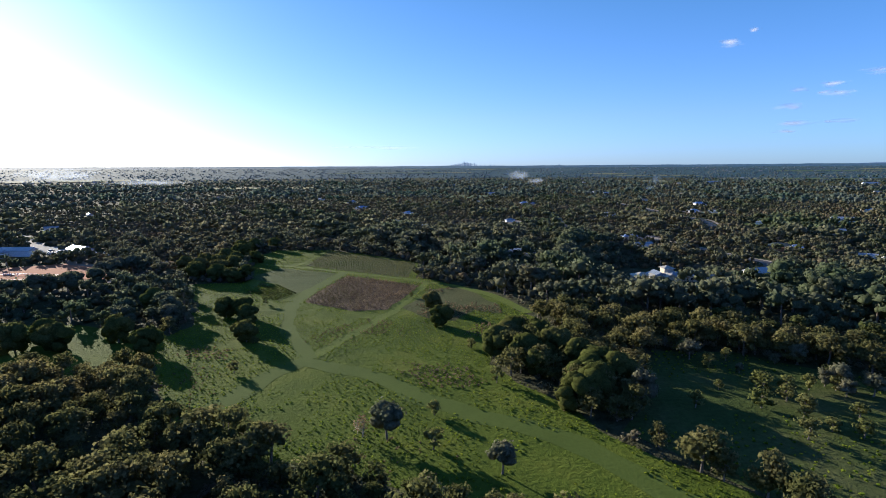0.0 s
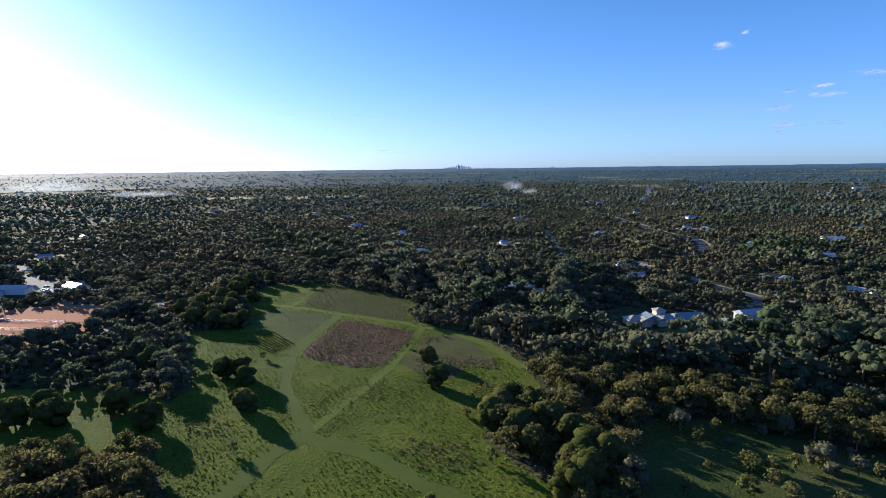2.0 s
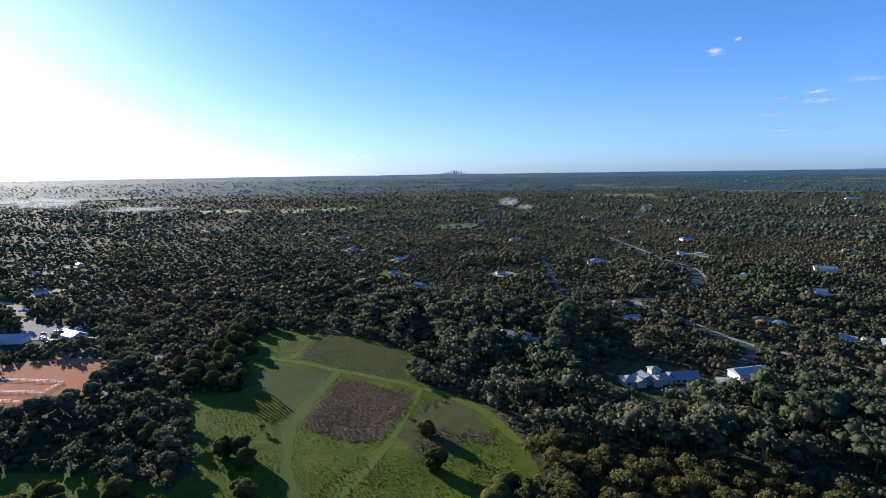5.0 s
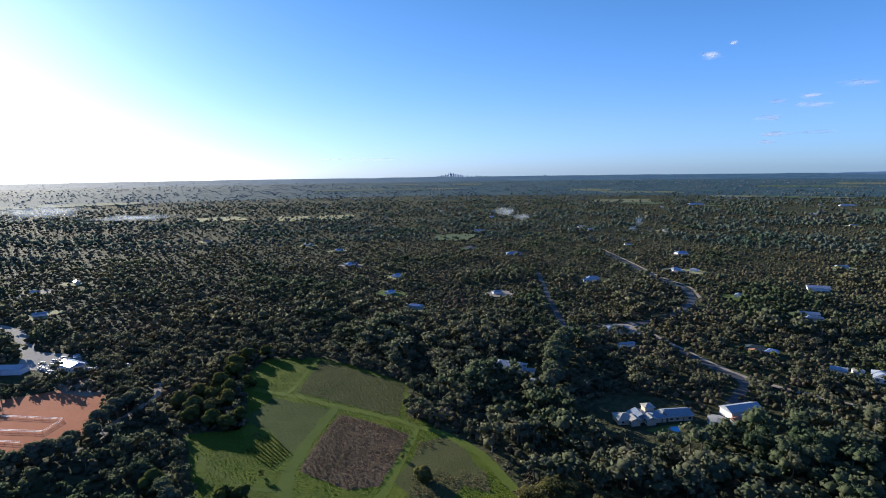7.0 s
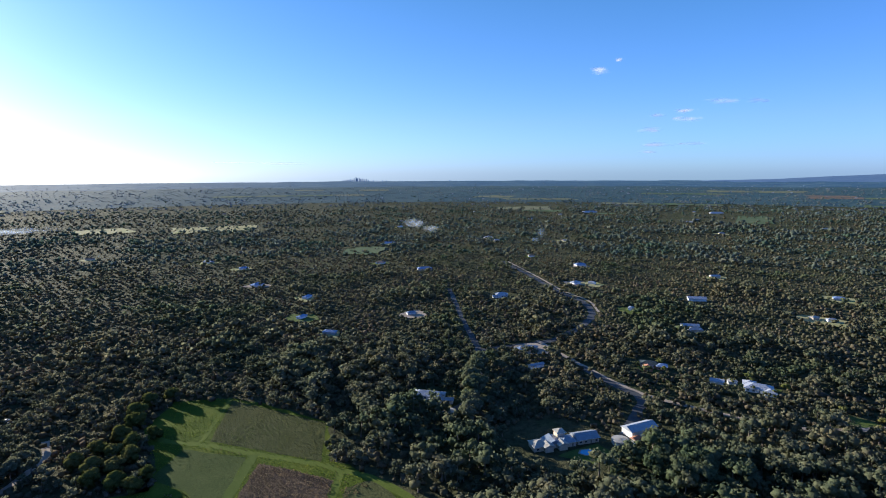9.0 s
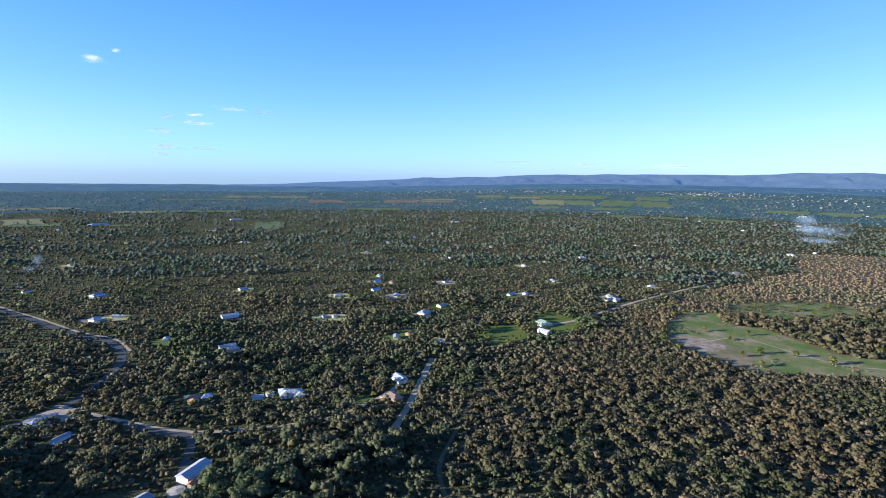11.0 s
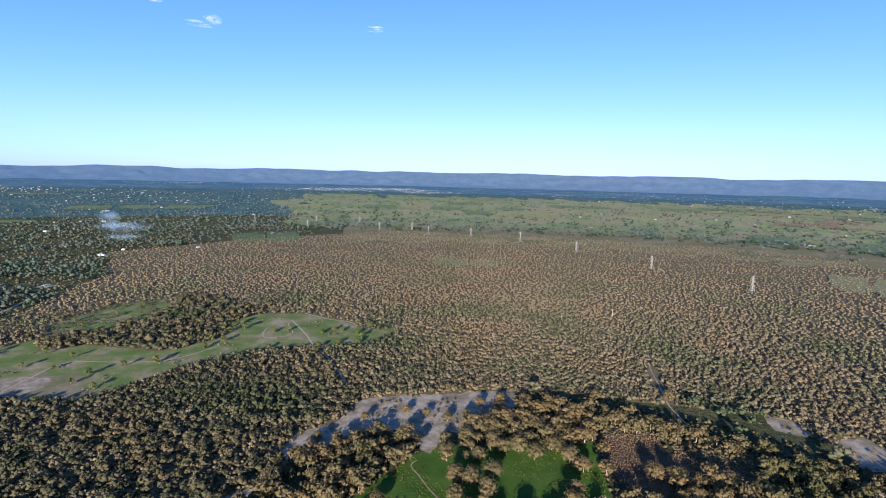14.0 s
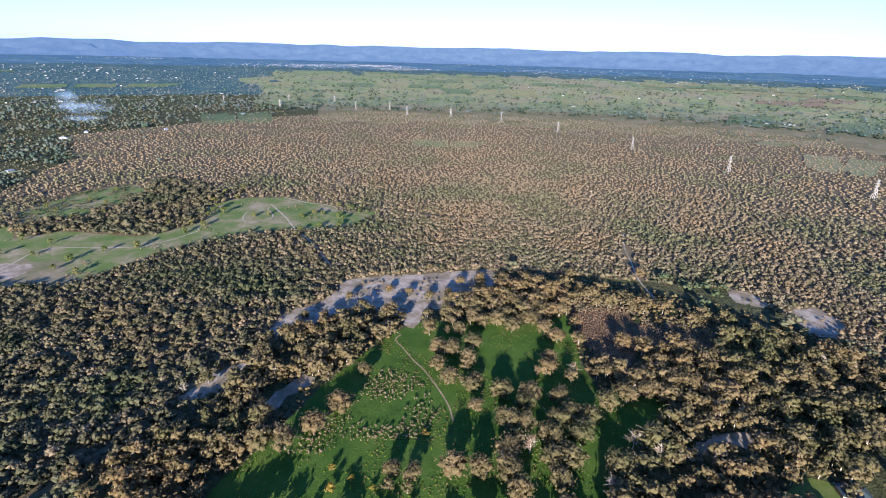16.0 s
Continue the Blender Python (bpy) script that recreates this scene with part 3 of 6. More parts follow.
TRACKS = [  # points, width, material, name, label, category
    ([(-109, 297), (-96, 286), (-74, 277), (-51, 264), (-17, 246.5), (-8, 239), (3, 233), (20, 213), (31, 186)], 4.2, track_grass, "grass_track", "smooth green grass track between fields", "track"),
    ([(-8, 237), (-12, 218), (-21, 182), (-30, 159), (-37, 141)], 4.4, track_grass, "grass_track", "smooth green grass track between fields", "track"),
    ([(-50, 263), (-57, 222), (-58, 196), (-52, 170), (-43, 152), (-37, 140)], 5.5, mown_grass, "grass_lane", "broad mown lane of short dull grass", "track"),
    ([(-53, 103), (-48, 117), (-43, 131), (-37, 139)], 6.5, mown_grass, "grass_lane", "broad mown lane of short dull grass", "track"),
    ([(-40, 139), (-17, 127), (-1, 111), (24, 95), (44, 66)], 6.0, mown_grass, "grass_lane", "broad mown lane of short dull grass", "track"),
    ([(-74, 336), (-78, 292), (-80, 281)], 2.6, track_grass, "grass_track", "smooth green grass track between fields", "track"),
    ([(-115, 236), (-100, 215), (-84, 200), (-70, 192), (-58, 190)], 2.0, mown_grass, "grass_lane", "faint wheel track across the grass", "track"),
    ([(255, 800), (254, 667), (251, 578), (256, 525), (245, 480), (222, 446), (190, 417), (163, 401), (100, 392)], 7, asphalt, "road", "grey asphalt road curving through the bush", "road"),
    ([(262, 800), (261, 667), (258, 578), (264, 525), (252, 478)], 3.0, gravel, "road_verge", "pale sandy road verge", "verge"),
    ([(157, 405), (165, 355), (180, 292), (213, 251), (246, 226), (300, 218), (334, 225)], 4, gravel, "dirt_track", "pale sandy dirt track", "track"),
    ([(385, 230), (343, 213), (285, 191), (250, 179)], 5.0, gravel, "gravel_road", "pale gravel road through the heath", "road"),
    ([(359, 168), (284, 147), (230, 132), (200, 110)], 2.6, heath_soil, "dirt_track", "sandy firebreak track in the heath", "track"),
    ([(132, 231), (149, 250), (176, 281), (172, 303), (165, 340)], 6, asphalt, "driveway", "dark driveway leading to the house", "driveway"),
    ([(60, 292), (75, 310), (100, 380), (110, 470), (128, 620)], 5, asphalt, "side_road", "narrow sealed side road between trees", "road"),
    ([(-157, 222), (-155, 236), (-157, 247), (-155, 256), (-153, 268), (-152, 282), (-160, 300)], 3.5, gravel, "dirt_track", "pale gravel track between rows of slender trees", "track"),
    ([(-262, 345), (-276, 358), (-293, 376), (-329, 414), (-380, 440)], 8, concrete, "driveway", "pale driveway to the forecourt", "driveway"),
    ([(258, -205), (255, -198), (240, -195), (226, -192), (205, -189), (175, -180), (160, -172)], 1.0, dirt, "foot_track", "narrow worn track across the paddock", "track"),
    ([(690, -315), (560, -375), (480, -420), (380, -520)], 3.0, white_sand, "sand_track", "narrow white sand track", "track"),
    ([(300, -560), (270, -515), (238, -478), (208, -443), (180, -420)], 1.5, white_sand, "sand_track", "narrow pale sand track through heath", "track"),
    ([(680, -299), (632, -314), (608, -330), (560, -338)], 2.2, gravel, "sand_track", "narrow pale sand track at the heath's edge", "track"),
    ([(655, -270), (641, -268), (584, -260), (536, -250), (474, -243), (405, -227)], 2.2, gravel, "foot_track", "pale worn track through the clearing", "track"),
    ([(547, 39), (583, 13), (616, -18), (590, -63), (571, -102), (588, -153), (604, -162)], 1.8, gravel, "foot_track", "winding pale worn track in the clearing", "track"),
    ([(640, -262), (633, -257), (600, -250), (588, -238), (593, -215), (611, -216), (634, -229)], 1.5, gravel, "foot_track", "winding pale worn track in the clearing", "track"),
    ([(729, -413), (764, -458), (815, -526)], 2.6, gravel, "sand_track", "straight pale track through heath", "track"),

    ([(357, -1313), (335, -1420), (313, -1524)], 6.0, gravel, "sand_track", "pale service track under the power line", "track"),
    ([(301, -1190), (285, -1270), (271, -1346)], 5.0, gravel, "sand_track", "pale service track under the power line", "track"),
    ([(581, -1605), (520, -1610), (456, -1592)], 8.0, gravel, "sand_track", "pale service track under the power line", "track"),
    ([(1215, -1303), (1154, -1433), (1046, -1474), (926, -1454), (780, -1400)], 6.0, gravel, "sand_track", "pale service track under the power line", "track"),
    ([(965, -1258), (890, -1250), (812, -1232)], 4.0, gravel, "sand_track", "pale service track under the power line", "track"),
    ([(960, 20), (760, 100), (600, 150), (560, 170)], 5.0, gravel, "dirt_track", "pale sandy dirt track", "track"),
]
for _k, (_pts, _w, _m, _name, _label, _cat) in enumerate(TRACKS):
    ribbon(_name, _pts, _w, 0.068 + 0.0016 * _k, _m, _label, _cat)

# Far pastures lie on the plain: (from azimuth, to azimuth, near metres, far metres)
FAR_FIELDS = [(-16, -7.6, 1400, 1600, dry_grass), (-23.7, -18.6, 1490, 1640, dry_grass), (0.5, 5.2, 925, 1025, far_field), (33.5, 44, 1640, 2050, far_field), (19.9, 24.2, 1950, 2080, far_field), (26.7, 30, 1880, 1930, dry_grass), (102.4, 113, 1600, 1960, far_field), (127.3, 135.5, 1180, 1300, far_field), (160.9, 163.6, 1580, 1670, far_field), (165.2, 171, 1280, 1500, far_field),
              (17.3, 23, 2050, 2280, dry_grass), (70, 84, 3500, 5600, far_field), (15, 19.5, 3350, 3780, dry_grass), (46, 62, 3800, 4600, red_plough), (50, 56, 2700, 3000, far_field),
              (18, 26, 3000, 3250, dry_grass), (32, 44, 4300, 4800, far_field), (38, 46, 5200, 6100, dry_grass), (66, 80, 3000, 3300, far_field), (64, 78, 4600, 5600, far_field), (84, 92, 5600, 6200, far_field),
              (-12, 4, 3900, 4300, far_field), (-40, -28, 2600, 2900, far_field), (-4, 6, 5600, 6400, dry_grass), (28, 40, 2500, 2700, far_field), (92, 104, 3300, 3700, far_field), (78, 90, 2450, 2600, far_field),
              (111, 122, 2000, 2500, far_field), (114, 128, 2600, 3400, far_field), (112, 130, 3500, 4600, far_field), (128, 146, 2050, 2900, far_field), (130, 150, 3000, 4200, far_field), (128, 146, 4400, 5600, far_field),
              (148, 154, 2100, 2500, far_field), (150, 160, 2600, 3200, far_field), (153, 167, 3300, 4300, red_plough), (158, 170, 2050, 2600, far_field), (165, 178, 2700, 4000, far_field), (150, 172, 4500, 5600, far_field), (172, 185, 1700, 2600, far_field)]
field_rng = random.Random(31)
plain_green = earth("hazed_plain_grass", [(0.3, (0.125, 0.165, 0.075)), (0.45, (0.16, 0.19, 0.088)), (0.56, (0.2, 0.195, 0.11)), (0.68, (0.2, 0.17, 0.115))], [(0.3, (0.55, 0.55, 0.55)), (0.7, (1, 1, 1))], 0.005, 0.04, 0.1)
# a faint blue glow stands in for haze over the grass
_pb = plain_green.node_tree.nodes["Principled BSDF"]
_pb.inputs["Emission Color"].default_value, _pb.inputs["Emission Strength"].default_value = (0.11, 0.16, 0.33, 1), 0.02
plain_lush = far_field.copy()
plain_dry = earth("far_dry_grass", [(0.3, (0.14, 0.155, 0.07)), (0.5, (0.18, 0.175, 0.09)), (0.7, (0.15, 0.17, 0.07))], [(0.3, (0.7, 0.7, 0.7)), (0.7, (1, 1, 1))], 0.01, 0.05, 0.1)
# both far pasture grasses take the same painted haze glow
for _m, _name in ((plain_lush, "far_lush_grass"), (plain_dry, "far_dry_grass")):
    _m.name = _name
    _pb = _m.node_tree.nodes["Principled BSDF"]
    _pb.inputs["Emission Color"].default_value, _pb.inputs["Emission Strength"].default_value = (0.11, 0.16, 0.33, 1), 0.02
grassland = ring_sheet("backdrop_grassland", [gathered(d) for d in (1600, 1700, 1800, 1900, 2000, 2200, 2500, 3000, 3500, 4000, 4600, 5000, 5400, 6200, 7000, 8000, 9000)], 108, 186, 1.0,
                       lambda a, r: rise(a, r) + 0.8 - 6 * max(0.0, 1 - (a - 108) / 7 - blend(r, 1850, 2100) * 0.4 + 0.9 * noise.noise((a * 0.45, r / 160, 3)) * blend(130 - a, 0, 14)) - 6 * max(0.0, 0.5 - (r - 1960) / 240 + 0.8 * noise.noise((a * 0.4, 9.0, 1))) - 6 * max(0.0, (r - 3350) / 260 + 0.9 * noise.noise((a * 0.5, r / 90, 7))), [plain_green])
tagged(grassland, "wide green and tan grassy plain with scattered trees", "grassland", kind="structure")


scrubland = ring_sheet("backdrop_scrubland", [1350, 1450, 1550, 1650, 1750, 1850, 1950, 2050, 2150], 112, 176, 1.0,
                       lambda a, r: 0.6 - 4 * max(0.0, 1 - (a - 112) / 6) - 4 * max(0.0, (a - 170) / 6) - 3 * max(0.0, 0.5 - (r - 1560) / 160 + 0.9 * noise.noise((a * 0.35, r / 200, 12.0))), [scrub_floor])
tagged(scrubland, "open tan and green ground below the power line", "scrubland", kind="structure")


def far_cell(a0, a1, d0, d1, mat, lift):
    """One paddock: a four-sided piece of land with uneven edges."""
    r0, r1 = gathered(d0), gathered(d1)
    skew = field_rng.uniform(-0.25, 0.25) * (a1 - a0)
    n, rows = max(5, int((a1 - a0) * 3)), 5
    verts, faces = [], []
    for i in range(rows):
        k = i / (rows - 1)
        for j in range(n):
            a = a0 + (a1 - a0) * j / (n - 1) + skew * (k - 0.5)
            a += noise.noise((k * 2.1, a0 * 3, j * 0.7)) * (a1 - a0) * 0.12
            r_ = r0 + (r1 - r0) * k + noise.noise((j * 0.6, d0 * 0.01, k)) * (r1 - r0) * 0.3
            verts.append(polar(a, r_, rise(a, r_) + lift))
    for i in range(rows - 1):
        for j in range(n - 1):
            faces.append((i * n + j, (i + 1) * n + j, (i + 1) * n + j + 1, i * n + j + 1))
    me = mesh_of("far_pasture", verts, faces, [mat])
    return tagged(new("far_pasture", me), {"far_red_earth": "reddish bare field far off on the plain", "dry_pasture": "tan dry pasture far off on the plain"}.get(mat.name, "green pasture far off among the woods"), "field", kind="structure")


_lift = 1.1
for _a0, _a1, _d0, _d1, _m in FAR_FIELDS:
    _na, _nd = max(1, round((_a1 - _a0) / 3.6)), 2 if _d1 - _d0 > 600 else 1
    for _i in range(_na):
        for _j in range(_nd):
            if _na > 2 and field_rng.random() < (0.5 if _a0 > 110 else 0.16):
                continue
            _b0, _b1 = _a0 + (_a1 - _a0) * _i / _na, _a0 + (_a1 - _a0) * (_i + field_rng.uniform(0.8, 1.0)) / _na
            _e0, _e1 = _d0 + (_d1 - _d0) * _j / _nd, _d0 + (_d1 - _d0) * (_j + field_rng.uniform(0.7, 0.97)) / _nd
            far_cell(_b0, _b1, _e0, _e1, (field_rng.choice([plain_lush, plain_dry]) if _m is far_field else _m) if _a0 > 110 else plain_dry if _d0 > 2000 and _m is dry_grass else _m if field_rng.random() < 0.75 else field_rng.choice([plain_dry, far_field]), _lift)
            _lift += 0.02

# ---- growth ----
rng = np.random.default_rng(7)


def inside(pts, poly):
    """Which of the points lie in the polygon."""
    x, y = pts[:, 0], pts[:, 1]
    hit = np.zeros(len(pts), bool)
    for (x0, y0), (x1, y1) in zip(poly, poly[1:] + poly[:1]):
        if y0 != y1:
            hit ^= ((y0 > y) != (y1 > y)) & (x < (x1 - x0) * (y - y0) / (y1 - y0) + x0)
    return hit


def near_line(pts, line, width):
    hit = np.zeros(len(pts), bool)
    for (x0, y0), (x1, y1) in zip(line, line[1:]):
        d = np.array((x1 - x0, y1 - y0), float)
        t = np.clip(((pts - (x0, y0)) @ d) / (d @ d), 0, 1)
        hit |= np.hypot(*(pts - ((x0, y0) + t[:, None] * d)).T) < width
    return hit


def leaf_quads(g, centres, radii, count, size, squash=0.8):
    """Small leafy faces round the centres of clumps, mostly facing outwards; with the way each one is lit from."""
    which = g.integers(0, len(centres), count)
    d = g.normal(size=(count, 3))
    d[:, 2] = np.where(d[:, 2] < -0.3, -d[:, 2], d[:, 2])
    d /= np.linalg.norm(d, axis=1)[:, None]
    p = centres[which] + d * (radii[which] * (0.85 + 0.3 * g.random(count)))[:, None] * (1, 1, squash)
    nrm = d + g.normal(size=(count, 3)) * 0.5
    nrm /= np.linalg.norm(nrm, axis=1)[:, None]
    u = np.cross(nrm, g.normal(size=(count, 3)))
    u /= np.linalg.norm(u, axis=1)[:, None]
    v = np.cross(nrm, u)
    s = size * (0.6 + 0.8 * g.random(count))[:, None]
    k = 0.5 + 0.6 * g.random((count, 4, 1))
    quad = np.stack([p + u * s * k[:, 0], p + v * s * k[:, 1], p - u * s * k[:, 2], p - v * s * k[:, 3]], 1)
    soft = d * 0.7 + nrm * 0.5
    soft /= np.linalg.norm(soft, axis=1)[:, None]
    return quad.reshape(-1, 3), np.repeat(soft, 4, 0)


def cube_ball(cuts):
    """A ball of quads, cut from a cube."""
    out = []
    e = np.linspace(-1, 1, cuts + 1)
    for axis in range(3):
        for sign in (-1, 1):
            for i in range(cuts):
                for j in range(cuts):
                    q = []
                    for a, b in ((e[i], e[j]), (e[i + 1], e[j]), (e[i + 1], e[j + 1]), (e[i], e[j + 1])):
                        p = np.zeros(3)
                        p[axis], p[(axis + 1) % 3], p[(axis + 2) % 3] = sign, a, b
                        q.append(p / np.linalg.norm(p))
                    out += q if sign > 0 else q[::-1]
    return np.array(out)


BALLS = {1: cube_ball(1), 2: cube_ball(2), 3: cube_ball(3)}


def core_quads(g, centres, radii, cuts, squash, rough=0.22):
    """The dense leafy hearts of the clumps: lumpy, each turned its own way."""
    vs, ns = [], []
    for c, r in zip(centres, radii):
        turn = np.linalg.qr(g.normal(size=(3, 3)))[0]
        if np.linalg.det(turn) < 0:
            turn[:, 0] *= -1
        b = BALLS[cuts] @ turn.T
        f = g.normal(size=(3, 3)) * 1.7
        ph = g.random(3) * 6.3
        lump = 1 + rough * np.sin(b @ f + ph).sum(1) / 1.7
        vs.append(c + b * (lump * r)[:, None] * (1, 1, squash))
        ns.append(b)
    return np.concatenate(vs), np.concatenate(ns)


def limb(a, b, r0, r1, sides=5):
    """A tapered branch as quads."""
    a, b = np.array(a, float), np.array(b, float)
    w = (b - a) / np.linalg.norm(b - a)
    u = np.cross(w, (0.3, 1, 0.1))
    u /= np.linalg.norm(u)
    v = np.cross(w, u)
    vs, ns = [], []
    for i in range(sides):
        t0, t1 = 2 * math.pi * i / sides, 2 * math.pi * (i + 1) / sides
        c0, c1 = u * math.cos(t0) + v * math.sin(t0), u * math.cos(t1) + v * math.sin(t1)
        vs += [a + c0 * r0, a + c1 * r0, b + c1 * r1, b + c0 * r1]
        ns += [c0, c1, c1, c0]
    return np.array(vs), np.array(ns)


def joined(pairs):
    return np.concatenate([p[0] for p in pairs]), np.concatenate([p[1] for p in pairs])


NOTHING = (np.zeros((0, 3)), np.zeros((0, 3)))


def tree_quads(g, height, radius, clumps, leaves, size, base=0.35, boughs=4, squash=0.8, bare=0, cuts=1, fill=0.85, shrink=1.0):
    """Crown and wood of one tree of that height, foot at the origin: points and normals of their quads."""
    ang = np.arange(clumps) * 2.4 + g.random(clumps)
    rad = radius * 0.68 * np.sqrt((np.arange(clumps) + g.random(clumps)) / clumps)
    zed = height * (base + (0.84 - base) * g.random(clumps) ** 0.75)
    zed[rad < radius * 0.25] = height * 0.8
    taper = 1.0 - 0.55 * np.abs((zed / height - (base + 0.75) / 2) / (1 - base))
    c = np.stack([np.cos(ang) * rad * taper, np.sin(ang) * rad * taper, zed], 1)
    r = radius * (0.3 + 0.22 * g.random(clumps)) * shrink
    crown = []
    if cuts:
        crown.append(core_quads(g, c, r * fill, cuts, squash))
    if leaves:
        crown.append(leaf_quads(g, c, r, leaves, size, squash))
    lean = g.normal(size=2) * 0.04 * height
    top = np.array((lean[0], lean[1], height * 0.62))
    wood = [limb((0, 0, -0.3), top * 0.55, height * 0.028 + 0.05, height * 0.02 + 0.03), limb(top * 0.55, top, height * 0.02 + 0.03, height * 0.008 + 0.02)]
    for i in range(boughs):
        wood.append(limb(top * (0.4 + 0.5 * g.random()), c[i % clumps] * (1, 1, 0.97), height * 0.01 + 0.03, 0.02, 4))
    for i in range(bare):
        e = c[g.integers(0, clumps)]
        mid_ = e * (0.75, 0.75, 0.8)
        tip = e + g.normal(size=3) * radius * (0.35, 0.35, 0.3)
        wood.append(limb(mid_, tip, 0.09, 0.03, 3))
    return joined(crown) if crown else NOTHING, joined(wood)


def quad_mesh(name, verts, normals, mats, index=None):
    """A mesh whose every four vertices make one face, softly shaded by the given normals."""
    n = len(verts) // 4
    me = bpy.data.meshes.new(name)
    me.vertices.add(4 * n)
    me.vertices.foreach_set("co", np.ascontiguousarray(verts, np.float32).ravel())
    me.loops.add(4 * n)
    me.loops.foreach_set("vertex_index", np.arange(4 * n, dtype=np.int32))
    me.polygons.add(n)
    me.polygons.foreach_set("loop_start", np.arange(0, 4 * n, 4, dtype=np.int32))
    for m in mats:
        me.materials.append(m)
    if index is not None:
        me.polygons.foreach_set("material_index", np.ascontiguousarray(index, np.int32))
    me.update(calc_edges=True)
    soft = me.attributes.new("custom_normal", "FLOAT_VECTOR", "POINT")
    soft.data.foreach_set("vector", np.ascontiguousarray(normals, np.float32).ravel())
    me.update()
    return me


def strewn(templates, spots, heights, lift=None):
    """Every template tree, turned and scaled onto its spots: leaves and wood, each points and normals."""
    pick = rng.integers(0, len(templates), len(spots))
    turn = rng.random(len(spots)) * 2 * math.pi
    wide = heights * (0.8 + 0.45 * rng.random(len(spots)))
    made = ([], [])
    for k, both in enumerate(templates):
        s = np.nonzero(pick == k)[0]
        if not len(s):
            continue
        c, n = np.cos(turn[s])[:, None], np.sin(turn[s])[:, None]
        for (src, nrm), out in zip(both, made):
            if not len(src):
                continue
            q, m = np.empty((len(s), len(src), 3), np.float32), np.empty((len(s), len(src), 3), np.float32)
            q[..., 0] = (src[:, 0] * c - src[:, 1] * n) * wide[s, None] + spots[s, 0, None]
            q[..., 1] = (src[:, 0] * n + src[:, 1] * c) * wide[s, None] + spots[s, 1, None]
            q[..., 2] = src[:, 2] * heights[s, None]
            m[..., 0], m[..., 1], m[..., 2] = nrm[:, 0] * c - nrm[:, 1] * n, nrm[:, 0] * n + nrm[:, 1] * c, nrm[:, 2]
            if lift is not None:
                q[..., 2] += lift[s, None]
            out.append((q.reshape(-1, 3), m.reshape(-1, 3)))
    return made


def growth(name, templates, spots, heights, leaf, label, category, lift=None, wood_mat=None):
    if not len(spots):
        return None
    leaves, wood = strewn(templates, spots, heights, lift)
    a = joined(leaves)
    b = joined(wood) if wood else NOTHING
    idx = np.r_[np.zeros(len(a[0]) // 4, int), np.ones(len(b[0]) // 4, int)]
    v, n = joined([a, b])
    return tagged(new(name, quad_mesh(name, v, n, [leaf, wood_mat or bark], idx)), label, category, kind="stuff")


def unit(seed, count, radius, clumps, leaves, size, base, boughs, squash=0.8, wood=True, bare=0, cuts=1, fill=0.85, shrink=1.0):
    """Some template trees of height 1 and the given crown radius."""
    out = []
    for i in range(count):
        g = np.random.default_rng(seed * 100 + i)
        (cv, cn), (wv, wn_) = tree_quads(g, 10.0, radius * 10, clumps, leaves, size * 10, base, boughs, squash, bare, cuts, fill, shrink)
        out.append(((cv / 10, cn), (wv / 10, wn_) if wood else NOTHING))
    return out


GUM0 = unit(10, 6, 0.54, 12, 560, 0.043, 0.2, 3, fill=0.6)
GUM1 = unit(1, 7, 0.6, 7, 70, 0.058, 0.24, 0, fill=0.78)
GUMS = unit(11, 7, 0.62, 10, 110, 0.075, 0.28, 2, bare=6, fill=0.66)
GUM2 = unit(2, 6, 0.7, 4, 9, 0.13, 0.22, 0, wood=False, fill=0.8)
GUM3 = unit(3, 5, 0.95, 1, 2, 0.36, 0.35, 0, wood=False, shrink=1.5)
GROVE = unit(12, 6, 2.8, 3, 0, 0.5, 0.25, 0, 0.35, wood=False, shrink=0.8)
HEATH1 = unit(4, 7, 1.15, 6, 34, 0.2, 0.3, 0, 0.85, wood=False, fill=0.85)
HEATH2 = unit(5, 6, 1.25, 1, 6, 0.3, 0.35, 0, 0.8, wood=False, shrink=1.6)
LOW = unit(13, 6, 1.5, 1, 0, 0.45, 0.4, 0, 0.75, wood=False, shrink=1.7)
SHRUB = unit(14, 6, 1.1, 5, 48, 0.16, 0.25, 0, 0.85, wood=False, fill=0.6)
SCRUB = unit(8, 5, 0.7, 2, 7, 0.3, 0.3, 0, 0.8, wood=False, shrink=1.2)
TUFT = unit(9, 6, 1.0, 1, 4, 0.5, 0.25, 0, 0.6, wood=False, fill=0.9, shrink=1.4)

# Houses and sheds keep a clear yard: x, y, radius
YARDS = []
OPEN = [MEADOW, GLADE, EAST_MEADOW, ARENA, FORECOURT, CLEARING, CLEARING_TAN, SAND, SAND_B, SAND_C, SAND_D, SAND_E, SAND_PATH, SAND_TRACK, PADDOCK, RED_SCRUB, LAWN_A, LAWN_B, LAWN_C, LAWN_D, LAWN_E, LAWN_F, LAWN_G]


